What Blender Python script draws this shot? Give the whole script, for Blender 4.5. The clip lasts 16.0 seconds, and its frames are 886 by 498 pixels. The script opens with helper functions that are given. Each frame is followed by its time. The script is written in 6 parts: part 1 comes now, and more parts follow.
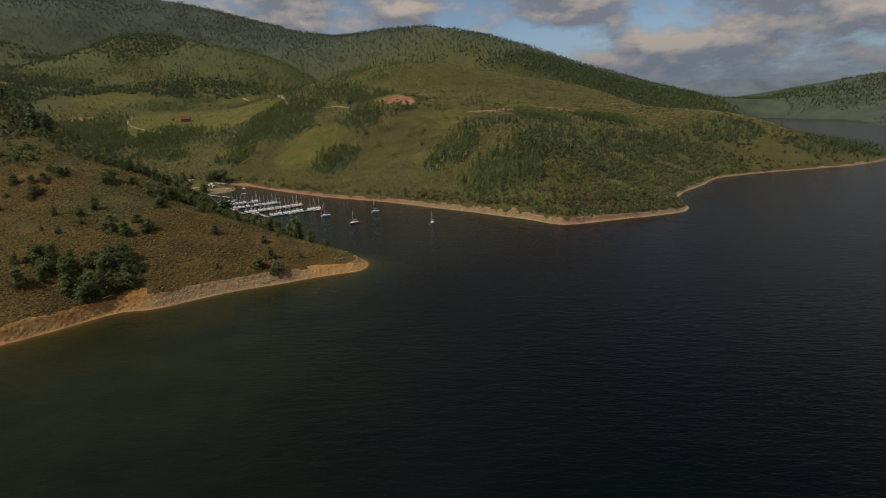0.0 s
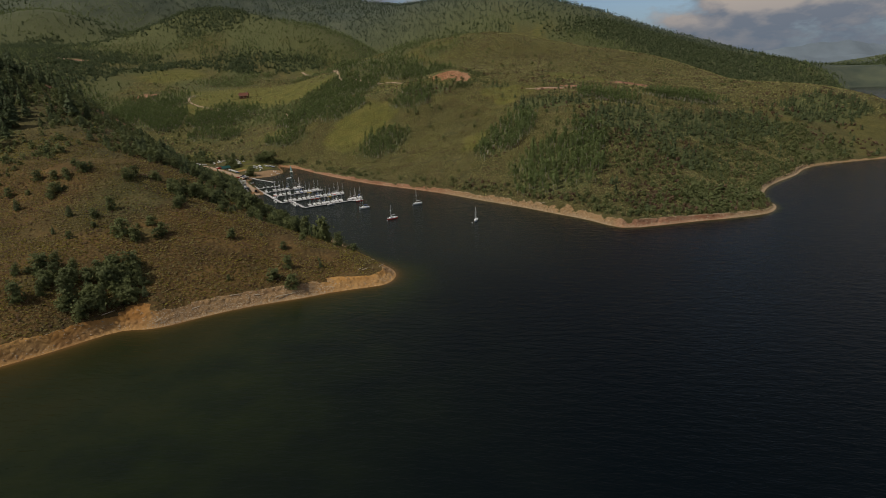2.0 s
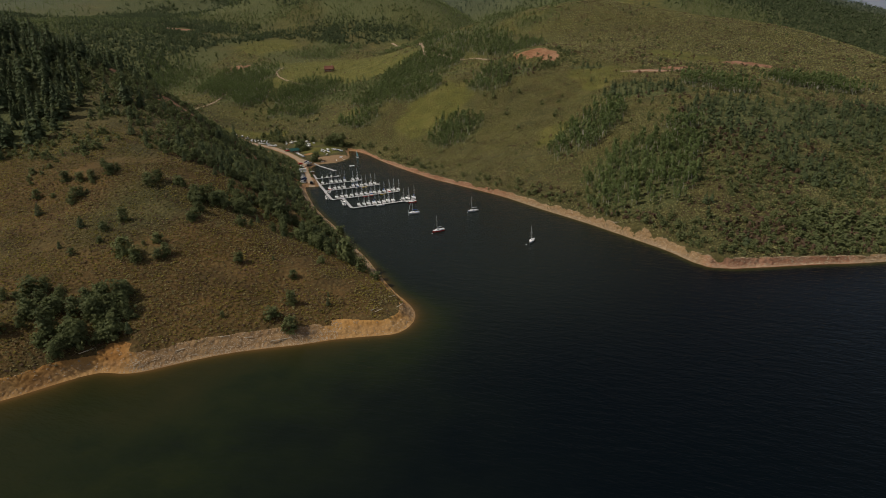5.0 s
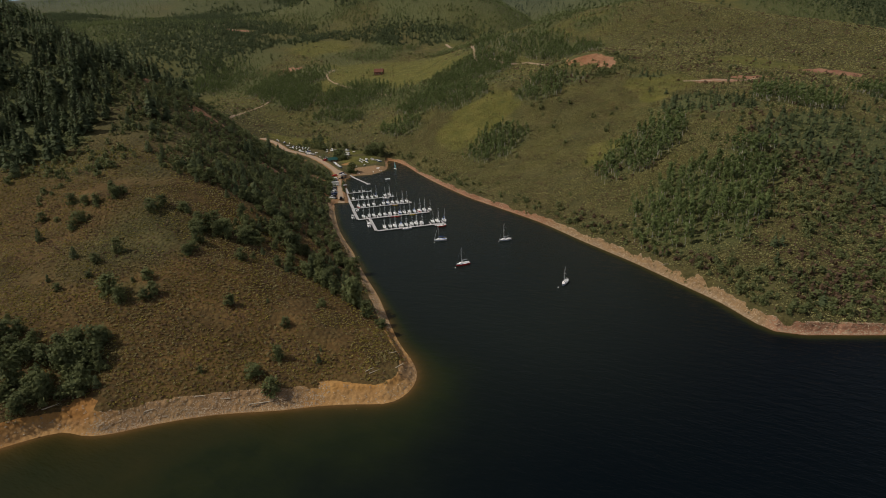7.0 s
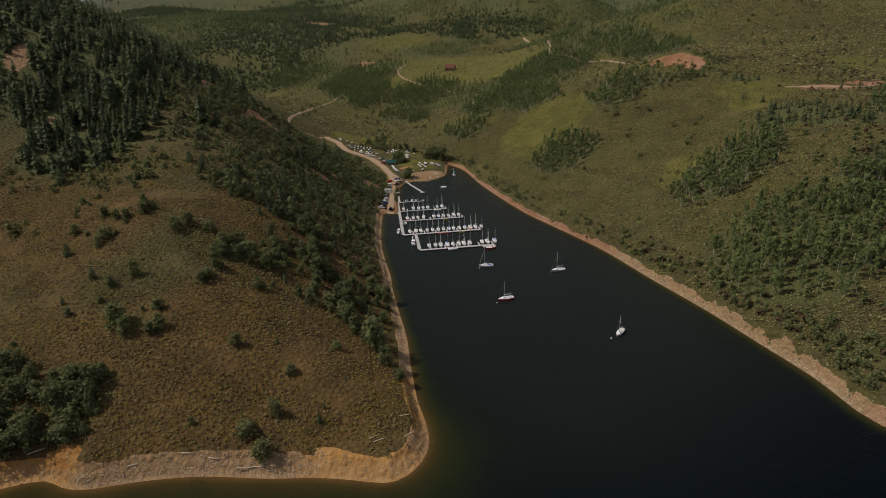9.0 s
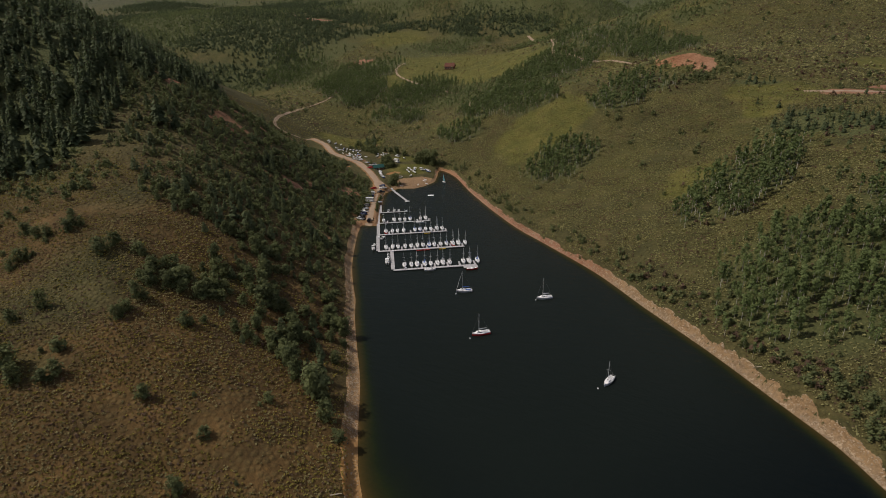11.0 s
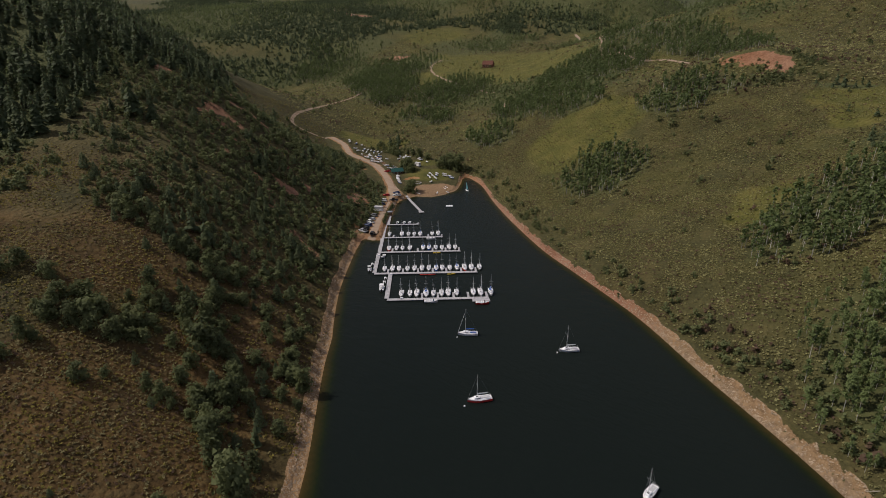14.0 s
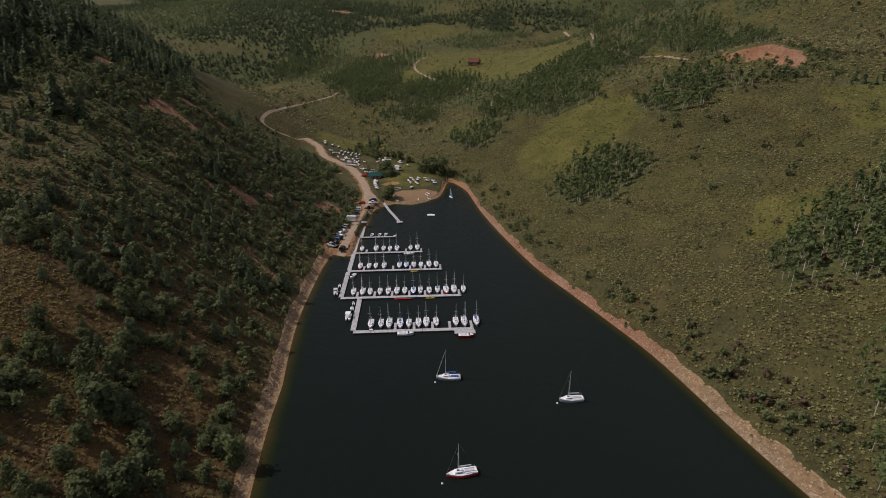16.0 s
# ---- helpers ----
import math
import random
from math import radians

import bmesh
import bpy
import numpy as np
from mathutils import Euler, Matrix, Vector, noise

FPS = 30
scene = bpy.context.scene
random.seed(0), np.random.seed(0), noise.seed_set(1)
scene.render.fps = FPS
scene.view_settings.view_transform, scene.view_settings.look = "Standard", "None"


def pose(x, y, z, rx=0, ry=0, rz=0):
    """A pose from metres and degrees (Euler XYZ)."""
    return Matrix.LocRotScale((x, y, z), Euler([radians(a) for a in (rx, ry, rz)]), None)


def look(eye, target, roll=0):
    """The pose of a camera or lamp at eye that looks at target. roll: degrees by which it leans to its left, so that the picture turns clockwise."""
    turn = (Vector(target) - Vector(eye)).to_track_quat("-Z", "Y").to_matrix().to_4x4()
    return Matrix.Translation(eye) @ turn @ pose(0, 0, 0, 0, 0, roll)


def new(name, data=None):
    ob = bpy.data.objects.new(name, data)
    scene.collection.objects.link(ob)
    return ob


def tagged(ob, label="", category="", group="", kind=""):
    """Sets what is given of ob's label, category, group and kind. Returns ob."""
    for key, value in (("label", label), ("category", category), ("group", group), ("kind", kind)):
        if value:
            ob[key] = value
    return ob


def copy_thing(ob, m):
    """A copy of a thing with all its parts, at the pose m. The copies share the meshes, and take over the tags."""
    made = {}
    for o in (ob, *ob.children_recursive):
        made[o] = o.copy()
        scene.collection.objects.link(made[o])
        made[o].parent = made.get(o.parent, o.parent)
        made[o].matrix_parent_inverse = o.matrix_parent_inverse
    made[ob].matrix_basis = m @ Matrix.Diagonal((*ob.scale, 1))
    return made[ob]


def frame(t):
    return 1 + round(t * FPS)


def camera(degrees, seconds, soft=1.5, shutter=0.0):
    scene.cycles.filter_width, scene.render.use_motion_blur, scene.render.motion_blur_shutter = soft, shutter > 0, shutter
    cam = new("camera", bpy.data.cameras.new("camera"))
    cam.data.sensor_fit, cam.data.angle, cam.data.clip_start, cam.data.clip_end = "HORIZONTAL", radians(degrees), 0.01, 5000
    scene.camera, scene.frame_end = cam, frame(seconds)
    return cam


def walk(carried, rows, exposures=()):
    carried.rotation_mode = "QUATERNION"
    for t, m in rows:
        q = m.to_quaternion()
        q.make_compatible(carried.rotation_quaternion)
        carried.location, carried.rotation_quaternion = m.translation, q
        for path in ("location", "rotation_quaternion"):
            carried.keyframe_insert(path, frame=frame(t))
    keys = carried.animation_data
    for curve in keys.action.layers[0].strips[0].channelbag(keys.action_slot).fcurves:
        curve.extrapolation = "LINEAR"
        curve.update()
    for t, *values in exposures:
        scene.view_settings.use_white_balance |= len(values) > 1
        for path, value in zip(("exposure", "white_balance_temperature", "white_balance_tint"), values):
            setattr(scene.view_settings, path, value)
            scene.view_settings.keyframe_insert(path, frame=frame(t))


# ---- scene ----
cam = camera(78.0, 16.0, soft=0.4)
PATH = [
    (0, (-1.759, -11.818, 67.243), (-1.768, -9.879, 66.752), -1.8),
    (0.5, (0.529, -3.281, 69.177), (0.484, -1.342, 68.688), -2.0),
    (1, (2.936, 5.082, 71.658), (2.863, 7.019, 71.166), -2.1),
    (1.5, (5.822, 13.401, 74.112), (5.661, 15.333, 73.621), -2.2),
    (2, (9.212, 21.446, 75.661), (8.971, 23.343, 75.075), -2.3),
    (2.5, (11.976, 30.192, 78.148), (11.712, 32.051, 77.459), -2.3),
    (3, (14.423, 38.226, 80.041), (14.128, 40.08, 79.351), -2.3),
    (3.5, (17.748, 46.183, 82.01), (17.338, 48.016, 81.322), -2.3),
    (4, (20.733, 54.247, 84.292), (20.251, 56.061, 83.601), -2.3),
    (4.2, (21.916, 57.141, 85.586), (21.414, 58.95, 84.895), -2.2),
    (6.3, (29.051, 91.232, 93.336), (28.361, 92.978, 92.647), -2.1),
    (6.5, (29.547, 94.826, 94.393), (28.835, 96.563, 93.702), -2.1),
    (7, (30.128, 102.97, 96.625), (29.368, 104.686, 95.934), -2.0),
    (7.5, (30.16, 110.907, 98.641), (29.323, 112.582, 97.939), -2.0),
    (8, (30.651, 119.195, 100.719), (29.738, 120.825, 100.006), -2.0),
    (8.5, (30.717, 127.371, 102.65), (29.756, 128.973, 101.935), -1.9),
    (9, (30.341, 135.62, 103.806), (29.348, 137.201, 103.091), -2.0),
    (9.2, (30.112, 138.865, 103.863), (29.116, 140.446, 103.151), -1.9),
    (11.3, (26.283, 175.059, 102.227), (25.263, 176.621, 101.507), -1.6),
    (11.5, (25.594, 178.26, 101.203), (24.573, 179.824, 100.489), -1.6),
    (12, (23.563, 186.34, 100.101), (22.52, 187.89, 99.387), -1.4),
    (12.5, (21.774, 194.681, 98.838), (20.701, 196.21, 98.124), -1.2),
    (13, (19.035, 202.807, 97.509), (17.943, 204.323, 96.796), -1.1),
    (13.5, (15.726, 210.502, 96.326), (14.608, 212.0, 95.613), -0.9),
    (14, (11.929, 217.747, 94.944), (10.791, 219.23, 94.232), -0.6),
    (14.5, (8.053, 225.09, 93.468), (6.888, 226.552, 92.758), -0.5),
    (15, (3.759, 232.296, 92.248), (2.579, 233.746, 91.538), -0.4),
    (15.5, (-0.465, 239.672, 91.193), (-1.576, 241.176, 90.482), -0.4),
    (16, (-5.342, 246.591, 89.983), (-6.445, 248.101, 89.272), -0.4),
]
walk(cam, [(t, look(eye, target, roll)) for t, eye, target, roll in PATH], [(0, -0.05, 6800, 8.5), (4, -0.05, 6800, 8.5), (9, -0.08, 6700, 12), (12.5, -0.08, 6450, 15), (16, -0.08, 6250, 18)])

# ---------------------------------------------------------------- sky and sun
SUN_FROM = Vector((-0.83, -0.48, 1.16)).normalized()
world = bpy.data.worlds.new("sky")
scene.world = world
world.use_nodes = True
wn, wl = world.node_tree.nodes, world.node_tree.links
wn.clear()
sky = wn.new("ShaderNodeTexSky")
sky.sky_type, sky.sun_disc = "NISHITA", False
sky.sun_elevation = math.asin(SUN_FROM.z)
sky.sun_rotation = math.atan2(SUN_FROM.x, SUN_FROM.y)
sky.altitude, sky.dust_density = 2200, 0.6
coord = wn.new("ShaderNodeTexCoord")


def puffs(lift, scale, detail):
    """Cloud density over the sky, looked up a little higher by lift."""
    m = wn.new("ShaderNodeMapping")
    m.inputs["Location"].default_value = (0.55, 0.1, 0.2 + lift)
    m.inputs["Scale"].default_value = (4.8, 4.8, 10.5)
    t = wn.new("ShaderNodeTexNoise")
    t.inputs["Scale"].default_value, t.inputs["Detail"].default_value, t.inputs["Roughness"].default_value = scale, detail, 0.56
    wl.new(coord.outputs["Generated"], m.inputs["Vector"])
    wl.new(m.outputs["Vector"], t.inputs["Vector"])
    return t.outputs["Fac"]


thick, above = puffs(0.0, 1.1, 12), puffs(0.20, 1.1, 8)
bands = wn.new("ShaderNodeValToRGB")
bands.color_ramp.elements[0].position, bands.color_ramp.elements[1].position = 0.40, 0.51
lit = wn.new("ShaderNodeMath")
lit.operation = "SUBTRACT"
glow = wn.new("ShaderNodeMapRange")
glow.inputs["From Min"].default_value, glow.inputs["From Max"].default_value = -0.04, 0.11
tone = wn.new("ShaderNodeMix")
tone.data_type = "RGBA"
tone.inputs["A"].default_value, tone.inputs["B"].default_value = (2.2, 2.45, 3.05, 1), (5.6, 4.9, 4.5, 1)
cloud = wn.new("ShaderNodeMix")
cloud.data_type = "RGBA"
backing = wn.new("ShaderNodeBackground")
backing.inputs["Strength"].default_value = 0.080
wout = wn.new("ShaderNodeOutputWorld")
wl.new(thick, bands.inputs["Fac"])
wl.new(thick, lit.inputs[0])
wl.new(above, lit.inputs[1])
wl.new(lit.outputs[0], glow.inputs["Value"])
wl.new(glow.outputs["Result"], tone.inputs["Factor"])
wl.new(bands.outputs["Color"], cloud.inputs["Factor"])
wl.new(sky.outputs["Color"], cloud.inputs["A"])
wl.new(tone.outputs["Result"], cloud.inputs["B"])
# pale blue air thickening towards the horizon
up_down = wn.new("ShaderNodeSeparateXYZ")
wl.new(coord.outputs["Generated"], up_down.inputs["Vector"])
air = wn.new("ShaderNodeMapRange")
air.interpolation_type = "SMOOTHSTEP"
for socket, value in (("From Min", 0.0), ("From Max", 0.13), ("To Min", 0.92), ("To Max", 0.0)):
    air.inputs[socket].default_value = value
wl.new(up_down.outputs["Z"], air.inputs["Value"])
hazy = wn.new("ShaderNodeMix")
hazy.data_type = "RGBA"
hazy.inputs["B"].default_value = (1.45, 1.95, 2.7, 1)
wl.new(air.outputs["Result"], hazy.inputs["Factor"])
wl.new(cloud.outputs["Result"], hazy.inputs["A"])
wl.new(hazy.outputs["Result"], backing.inputs["Color"])
wl.new(backing.outputs["Background"], wout.inputs["Surface"])

lamp = bpy.data.lights.new("sun", "SUN")
lamp.energy, lamp.angle, lamp.color = 2.9, radians(0.6), (1.0, 0.92, 0.79)
sun = new("sun", lamp)
sun.matrix_world = look(SUN_FROM * 900, (0, 0, 0))

# ---------------------------------------------------------------- materials


def material(name, rough=0.9, metal=0.0):
    m = bpy.data.materials.new(name)
    m.use_nodes = True
    b = m.node_tree.nodes["Principled BSDF"]
    b.inputs["Roughness"].default_value, b.inputs["Metallic"].default_value = rough, metal
    b.inputs["Specular IOR Level"].default_value = 0.25
    return m, m.node_tree.nodes, m.node_tree.links, b


def link_noise(n, l, vector, scale, detail=4, rough=0.55):
    t = n.new("ShaderNodeTexNoise")
    t.inputs["Scale"].default_value, t.inputs["Detail"].default_value, t.inputs["Roughness"].default_value = scale, detail, rough
    l.new(vector, t.inputs["Vector"])
    return t.outputs["Fac"]


def ramp(n, l, fac, stops):
    r = n.new("ShaderNodeValToRGB")
    e = r.color_ramp.elements
    while len(e) < len(stops):
        e.new(0.5)
    for el, (p, c) in zip(e, stops):
        el.position, el.color = p, (*c, 1) if len(c) == 3 else c
    l.new(fac, r.inputs["Fac"])
    return r.outputs["Color"]


def blend(n, l, fac, a, b, mode="MIX"):
    x = n.new("ShaderNodeMix")
    x.data_type, x.blend_type = "RGBA", mode
    if isinstance(fac, float):
        x.inputs["Factor"].default_value = fac
    else:
        l.new(fac, x.inputs["Factor"])
    for s, v in (("A", a), ("B", b)):
        if isinstance(v, tuple):
            x.inputs[s].default_value = (*v, 1)
        else:
            l.new(v, x.inputs[s])
    return x.outputs["Result"]


def math_node(n, l, op, a, b):
    x = n.new("ShaderNodeMath")
    x.operation = op
    for i, v in enumerate((a, b)):
        if isinstance(v, (int, float)):
            x.inputs[i].default_value = v
        else:
            l.new(v, x.inputs[i])
    return x.outputs[0]


def bump(n, l, b, height, strength, distance):
    x = n.new("ShaderNodeBump")
    x.inputs["Strength"].default_value, x.inputs["Distance"].default_value = strength, distance
    l.new(height, x.inputs["Height"])
    l.new(x.outputs["Normal"], b.inputs["Normal"])


def attribute(n, name):
    x = n.new("ShaderNodeAttribute")
    x.attribute_name = name
    return x


def plain(name, colour, rough=0.6, metal=0.0, vary=0.15, scale=3.0):
    """A painted, plastic or metal surface with a little soiling."""
    m, n, l, b = material(name, rough, metal)
    c = n.new("ShaderNodeTexCoord").outputs["Object"]
    f = link_noise(n, l, c, scale, 5)
    dark = tuple(v * (1 - vary) for v in colour)
    light = tuple(min(1, v * (1 + vary)) for v in colour)
    l.new(ramp(n, l, f, [(0.3, dark), (0.7, light)]), b.inputs["Base Color"])
    return m


def leaf_material(name, dark, light, rough=0.75):
    """Foliage: colour differs from plant to plant and within each."""
    m, n, l, b = material(name, rough)
    geo, info = n.new("ShaderNodeNewGeometry"), n.new("ShaderNodeObjectInfo")
    f = link_noise(n, l, geo.outputs["Position"], 0.9, 3)
    f2 = link_noise(n, l, geo.outputs["Position"], 0.05, 2)
    mix = math_node(n, l, "ADD", math_node(n, l, "MULTIPLY", f, 0.5), math_node(n, l, "MULTIPLY", f2, 0.5))
    mix = math_node(n, l, "ADD", mix, math_node(n, l, "MULTIPLY", geo.outputs["Random Per Island"], 0.30))
    mix = math_node(n, l, "ADD", mix, math_node(n, l, "MULTIPLY", info.outputs["Random"], 0.24))
    col = ramp(n, l, mix, [(0.42, dark), (0.92, light)])
    l.new(col, b.inputs["Base Color"])
    thin = n.new("ShaderNodeBsdfTranslucent")
    l.new(col, thin.inputs["Color"])
    both = n.new("ShaderNodeMixShader")
    both.inputs["Fac"].default_value = 0.4
    l.new(b.outputs["BSDF"], both.inputs[1])
    l.new(thin.outputs["BSDF"], both.inputs[2])
    l.new(both.outputs["Shader"], n["Material Output"].inputs["Surface"])
    return m


def ground_material():
    m, n, l, b = material("hillside", 0.95)
    geo = n.new("ShaderNodeNewGeometry")
    pos = geo.outputs["Position"]
    cover = n.new("ShaderNodeSeparateColor")
    l.new(attribute(n, "cover").outputs["Color"], cover.inputs["Color"])
    rock = attribute(n, "wooded").outputs["Fac"]
    big = link_noise(n, l, pos, 0.012, 5)
    mid = link_noise(n, l, pos, 0.09, 6)
    fine = link_noise(n, l, pos, 0.9, 5, 0.7)
    grass = ramp(n, l, mid, [(0.30, (0.052, 0.049, 0.018)), (0.52, (0.088, 0.078, 0.028)), (0.72, (0.140, 0.112, 0.046))])
    grass = blend(n, l, math_node(n, l, "MULTIPLY", big, 0.6), grass, (0.070, 0.078, 0.034))
    grass = blend(n, l, attribute(n, "dry").outputs["Fac"], grass, ramp(n, l, mid, [(0.3, (0.072, 0.048, 0.018)), (0.5, (0.114, 0.072, 0.026)), (0.72, (0.170, 0.104, 0.040))]))
    # grass tufts between the sagebrush
    tuft = n.new("ShaderNodeTexVoronoi")
    tuft.inputs["Scale"].default_value = 0.55
    l.new(pos, tuft.inputs["Vector"])
    dots = ramp(n, l, tuft.outputs["Distance"], [(0.18, (1, 1, 1)), (0.6, (0, 0, 0))])
    grass = blend(n, l, math_node(n, l, "MULTIPLY", dots, 0.22), grass, (0.178, 0.160, 0.070))
    speck = link_noise(n, l, pos, 3.5, 3, 0.7)
    grass = blend(n, l, 0.6, grass, ramp(n, l, speck, [(0.3, (0.5, 0.5, 0.5)), (0.7, (1.45, 1.4, 1.3))]), "MULTIPLY")
    grass = blend(n, l, 0.6, grass, ramp(n, l, fine, [(0.3, (0.4, 0.4, 0.4)), (0.75, (1.3, 1.25, 1.15))]), "MULTIPLY")
    meadow = ramp(n, l, mid, [(0.3, (0.082, 0.092, 0.016)), (0.5, (0.135, 0.135, 0.025)), (0.7, (0.190, 0.170, 0.040))])
    meadow = blend(n, l, 0.4, meadow, ramp(n, l, fine, [(0.3, (0.55, 0.55, 0.5)), (0.75, (1.3, 1.25, 1.2))]), "MULTIPLY")
    col = blend(n, l, cover.outputs["Green"], grass, meadow)
    col = blend(n, l, rock, col, ramp(n, l, fine, [(0.3, (0.050, 0.062, 0.022)), (0.7, (0.110, 0.118, 0.044))]))
    # woods on the far mountains, with bluish distance haze put into their colour
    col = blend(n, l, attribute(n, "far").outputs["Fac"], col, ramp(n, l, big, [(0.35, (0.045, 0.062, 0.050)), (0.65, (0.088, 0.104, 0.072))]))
    # golden, red and stony pale earth
    golden = ramp(n, l, mid, [(0.35, (0.30, 0.150, 0.046)), (0.5, (0.39, 0.212, 0.068)), (0.65, (0.48, 0.285, 0.108))])
    pale = ramp(n, l, fine, [(0.3, (0.200, 0.142, 0.085)), (0.7, (0.325, 0.240, 0.150))])
    rust = ramp(n, l, mid, [(0.35, (0.245, 0.120, 0.072)), (0.65, (0.36, 0.200, 0.130))])
    soil = blend(n, l, cover.outputs["Blue"], blend(n, l, attribute(n, "gravel").outputs["Fac"], golden, pale), rust)
    grit = link_noise(n, l, pos, 2.6, 4, 0.7)
    soil = blend(n, l, 0.4, soil, ramp(n, l, grit, [(0.28, (0.55, 0.52, 0.5)), (0.72, (1.35, 1.3, 1.25))]), "MULTIPLY")
    soil = blend(n, l, 0.3, soil, ramp(n, l, fine, [(0.28, (0.6, 0.57, 0.54)), (0.72, (1.25, 1.22, 1.2))]), "MULTIPLY")
    edge = math_node(n, l, "ADD", cover.outputs["Red"], math_node(n, l, "MULTIPLY", math_node(n, l, "SUBTRACT", fine, 0.5), 0.9))
    edge = math_node(n, l, "ADD", edge, math_node(n, l, "MULTIPLY", math_node(n, l, "SUBTRACT", mid, 0.5), 0.4))
    col = blend(n, l, ramp(n, l, edge, [(0.44, (0, 0, 0)), (0.58, (1, 1, 1))]), col, soil)
    l.new(col, b.inputs["Base Color"])
    h = math_node(n, l, "ADD", math_node(n, l, "MULTIPLY", dots, 0.7), fine)
    bump(n, l, b, h, 0.9, 0.5)
    return m


def water_material():
    m, n, l, b = material("lake_water", 0.10)
    b.inputs["Specular IOR Level"].default_value = 0.06
    b.inputs["IOR"].default_value = 1.33
    geo = n.new("ShaderNodeNewGeometry")
    pos = geo.outputs["Position"]
    # the bed seen through shallow water, painted into the opaque surface's colour
    shore_tint = attribute(n, "shore_tint").outputs["Fac"]
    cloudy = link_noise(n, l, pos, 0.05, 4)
    s = math_node(n, l, "MULTIPLY", shore_tint, math_node(n, l, "ADD", cloudy, 0.5))
    # cove water is lighter and greener than the open lake
    deep = blend(n, l, attribute(n, "cove_tint").outputs["Fac"], (0.0016, 0.0038, 0.0060), (0.0118, 0.0166, 0.0142))
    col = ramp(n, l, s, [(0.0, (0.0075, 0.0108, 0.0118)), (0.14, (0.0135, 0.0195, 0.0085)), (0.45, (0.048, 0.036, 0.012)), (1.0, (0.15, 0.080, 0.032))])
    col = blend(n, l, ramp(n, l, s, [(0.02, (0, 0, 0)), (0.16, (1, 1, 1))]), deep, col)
    l.new(col, b.inputs["Base Color"])
    stretch = n.new("ShaderNodeMapping")
    stretch.inputs["Rotation"].default_value = (0, 0, radians(25))
    stretch.inputs["Scale"].default_value = (0.35, 1.0, 1.0)
    l.new(pos, stretch.inputs["Vector"])
    v = stretch.outputs["Vector"]
    h = math_node(n, l, "ADD", link_noise(n, l, v, 0.45, 3), math_node(n, l, "MULTIPLY", link_noise(n, l, v, 1.5, 3), 0.4))
    bump(n, l, b, h, 0.6, 0.55)
    return m


GROUND, WATER = ground_material(), water_material()
# ---------------------------------------------------------------- lie of the land
# waterline of the reservoir, land on the left hand as one follows it
SHORE_HEADLAND = [(-4600, -1300), (-2200, -700), (-900, -330), (-420, -110), (-240, 45), (-178, 108), (-142.5, 147.5), (-132, 159.5),
                  (-125, 169.3), (-119, 175), (-112.5, 176), (-107, 178.3), (-102, 182.6), (-95.7, 188.2), (-85.7, 195.5), (-74.7, 201.4), (-67.7, 204.8),
                  (-58.5, 210.5), (-49.3, 214.8), (-41.2, 218.2), (-38, 222.5), (-37.3, 229), (-39.6, 236), (-45.5, 243), (-53, 250)]
SHORE_COVE = [(-65, 264), (-78, 280), (-96, 299), (-109, 313), (-119, 325), (-128, 334), (-148, 356), (-176, 393), (-182, 404), (-173, 407),
              (-188, 428), (-205, 452), (-214, 466), (-213, 482), (-203, 487), (-200, 507), (-209, 527), (-218, 545)]
SHORE_RIDGE = [(-196, 533), (-163, 499), (-132, 470), (-99, 442), (-77, 427), (-40, 401.5), (-12, 377), (15, 354.5), (36, 335), (51, 321),
               (67, 303), (86, 307), (108, 315), (127, 321), (148, 330), (157, 340), (162, 352), (164, 372), (183, 408), (217, 447), (245, 482),
               (301, 511), (364, 532), (421, 552), (480, 590)]
SHORE_FAR = [(530, 640), (575, 760), (660, 1000), (800, 1400), (960, 1750), (1110, 2080), (1230, 2230), (1330, 2180), (1300, 1950),
             (1270, 1680), (1110, 1420), (1075, 1352), (1190, 1230), (1700, 900), (3000, 100), (4800, -900)]


def curve_through(points, step):
    """A smooth line through the points, with a point about every step metres, plus a small natural wander."""
    p = np.array(points, float)
    out = []
    for i in range(len(p) - 1):
        a, b, c, d = p[max(i - 1, 0)], p[i], p[i + 1], p[min(i + 2, len(p) - 1)]
        n = max(2, min(14, int(np.hypot(*(c - b)) / step)))
        t = np.linspace(0, 1, n, endpoint=False)[:, None]
        out.append(0.5 * (2 * b + (c - a) * t + (2 * a - 5 * b + 4 * c - d) * t**2 + (3 * b - a - 3 * c + d) * t**3))
    return np.vstack(out + [p[-1:]])


def nearest_on(line, x, y):
    """Distance to a line of points, and on which side of it (left positive)."""
    best, side = np.full(x.shape, 1e18), np.ones(x.shape)
    for (ax, ay), (bx, by) in zip(line[:-1], line[1:]):
        dx, dy = bx - ax, by - ay
        t = np.clip(((x - ax) * dx + (y - ay) * dy) / (dx * dx + dy * dy), 0, 1)
        ex, ey = x - ax - t * dx, y - ay - t * dy
        d = ex * ex + ey * ey
        new_best = d < best * (1 - 1e-9)
        cross = dx * ey - dy * ex
        # at a shared corner the sharper answer wins
        tie = (np.abs(d - best) <= 1e-6 * (best + 1)) & (np.abs(cross) / np.hypot(dx, dy) > 0.7 * np.sqrt(d))
        side = np.where(new_best | tie, np.sign(cross), side)
        best = np.where(new_best, d, best)
    return np.sqrt(best), side


SHORE = curve_through(SHORE_HEADLAND + SHORE_COVE + SHORE_RIDGE + SHORE_FAR, 7.0)


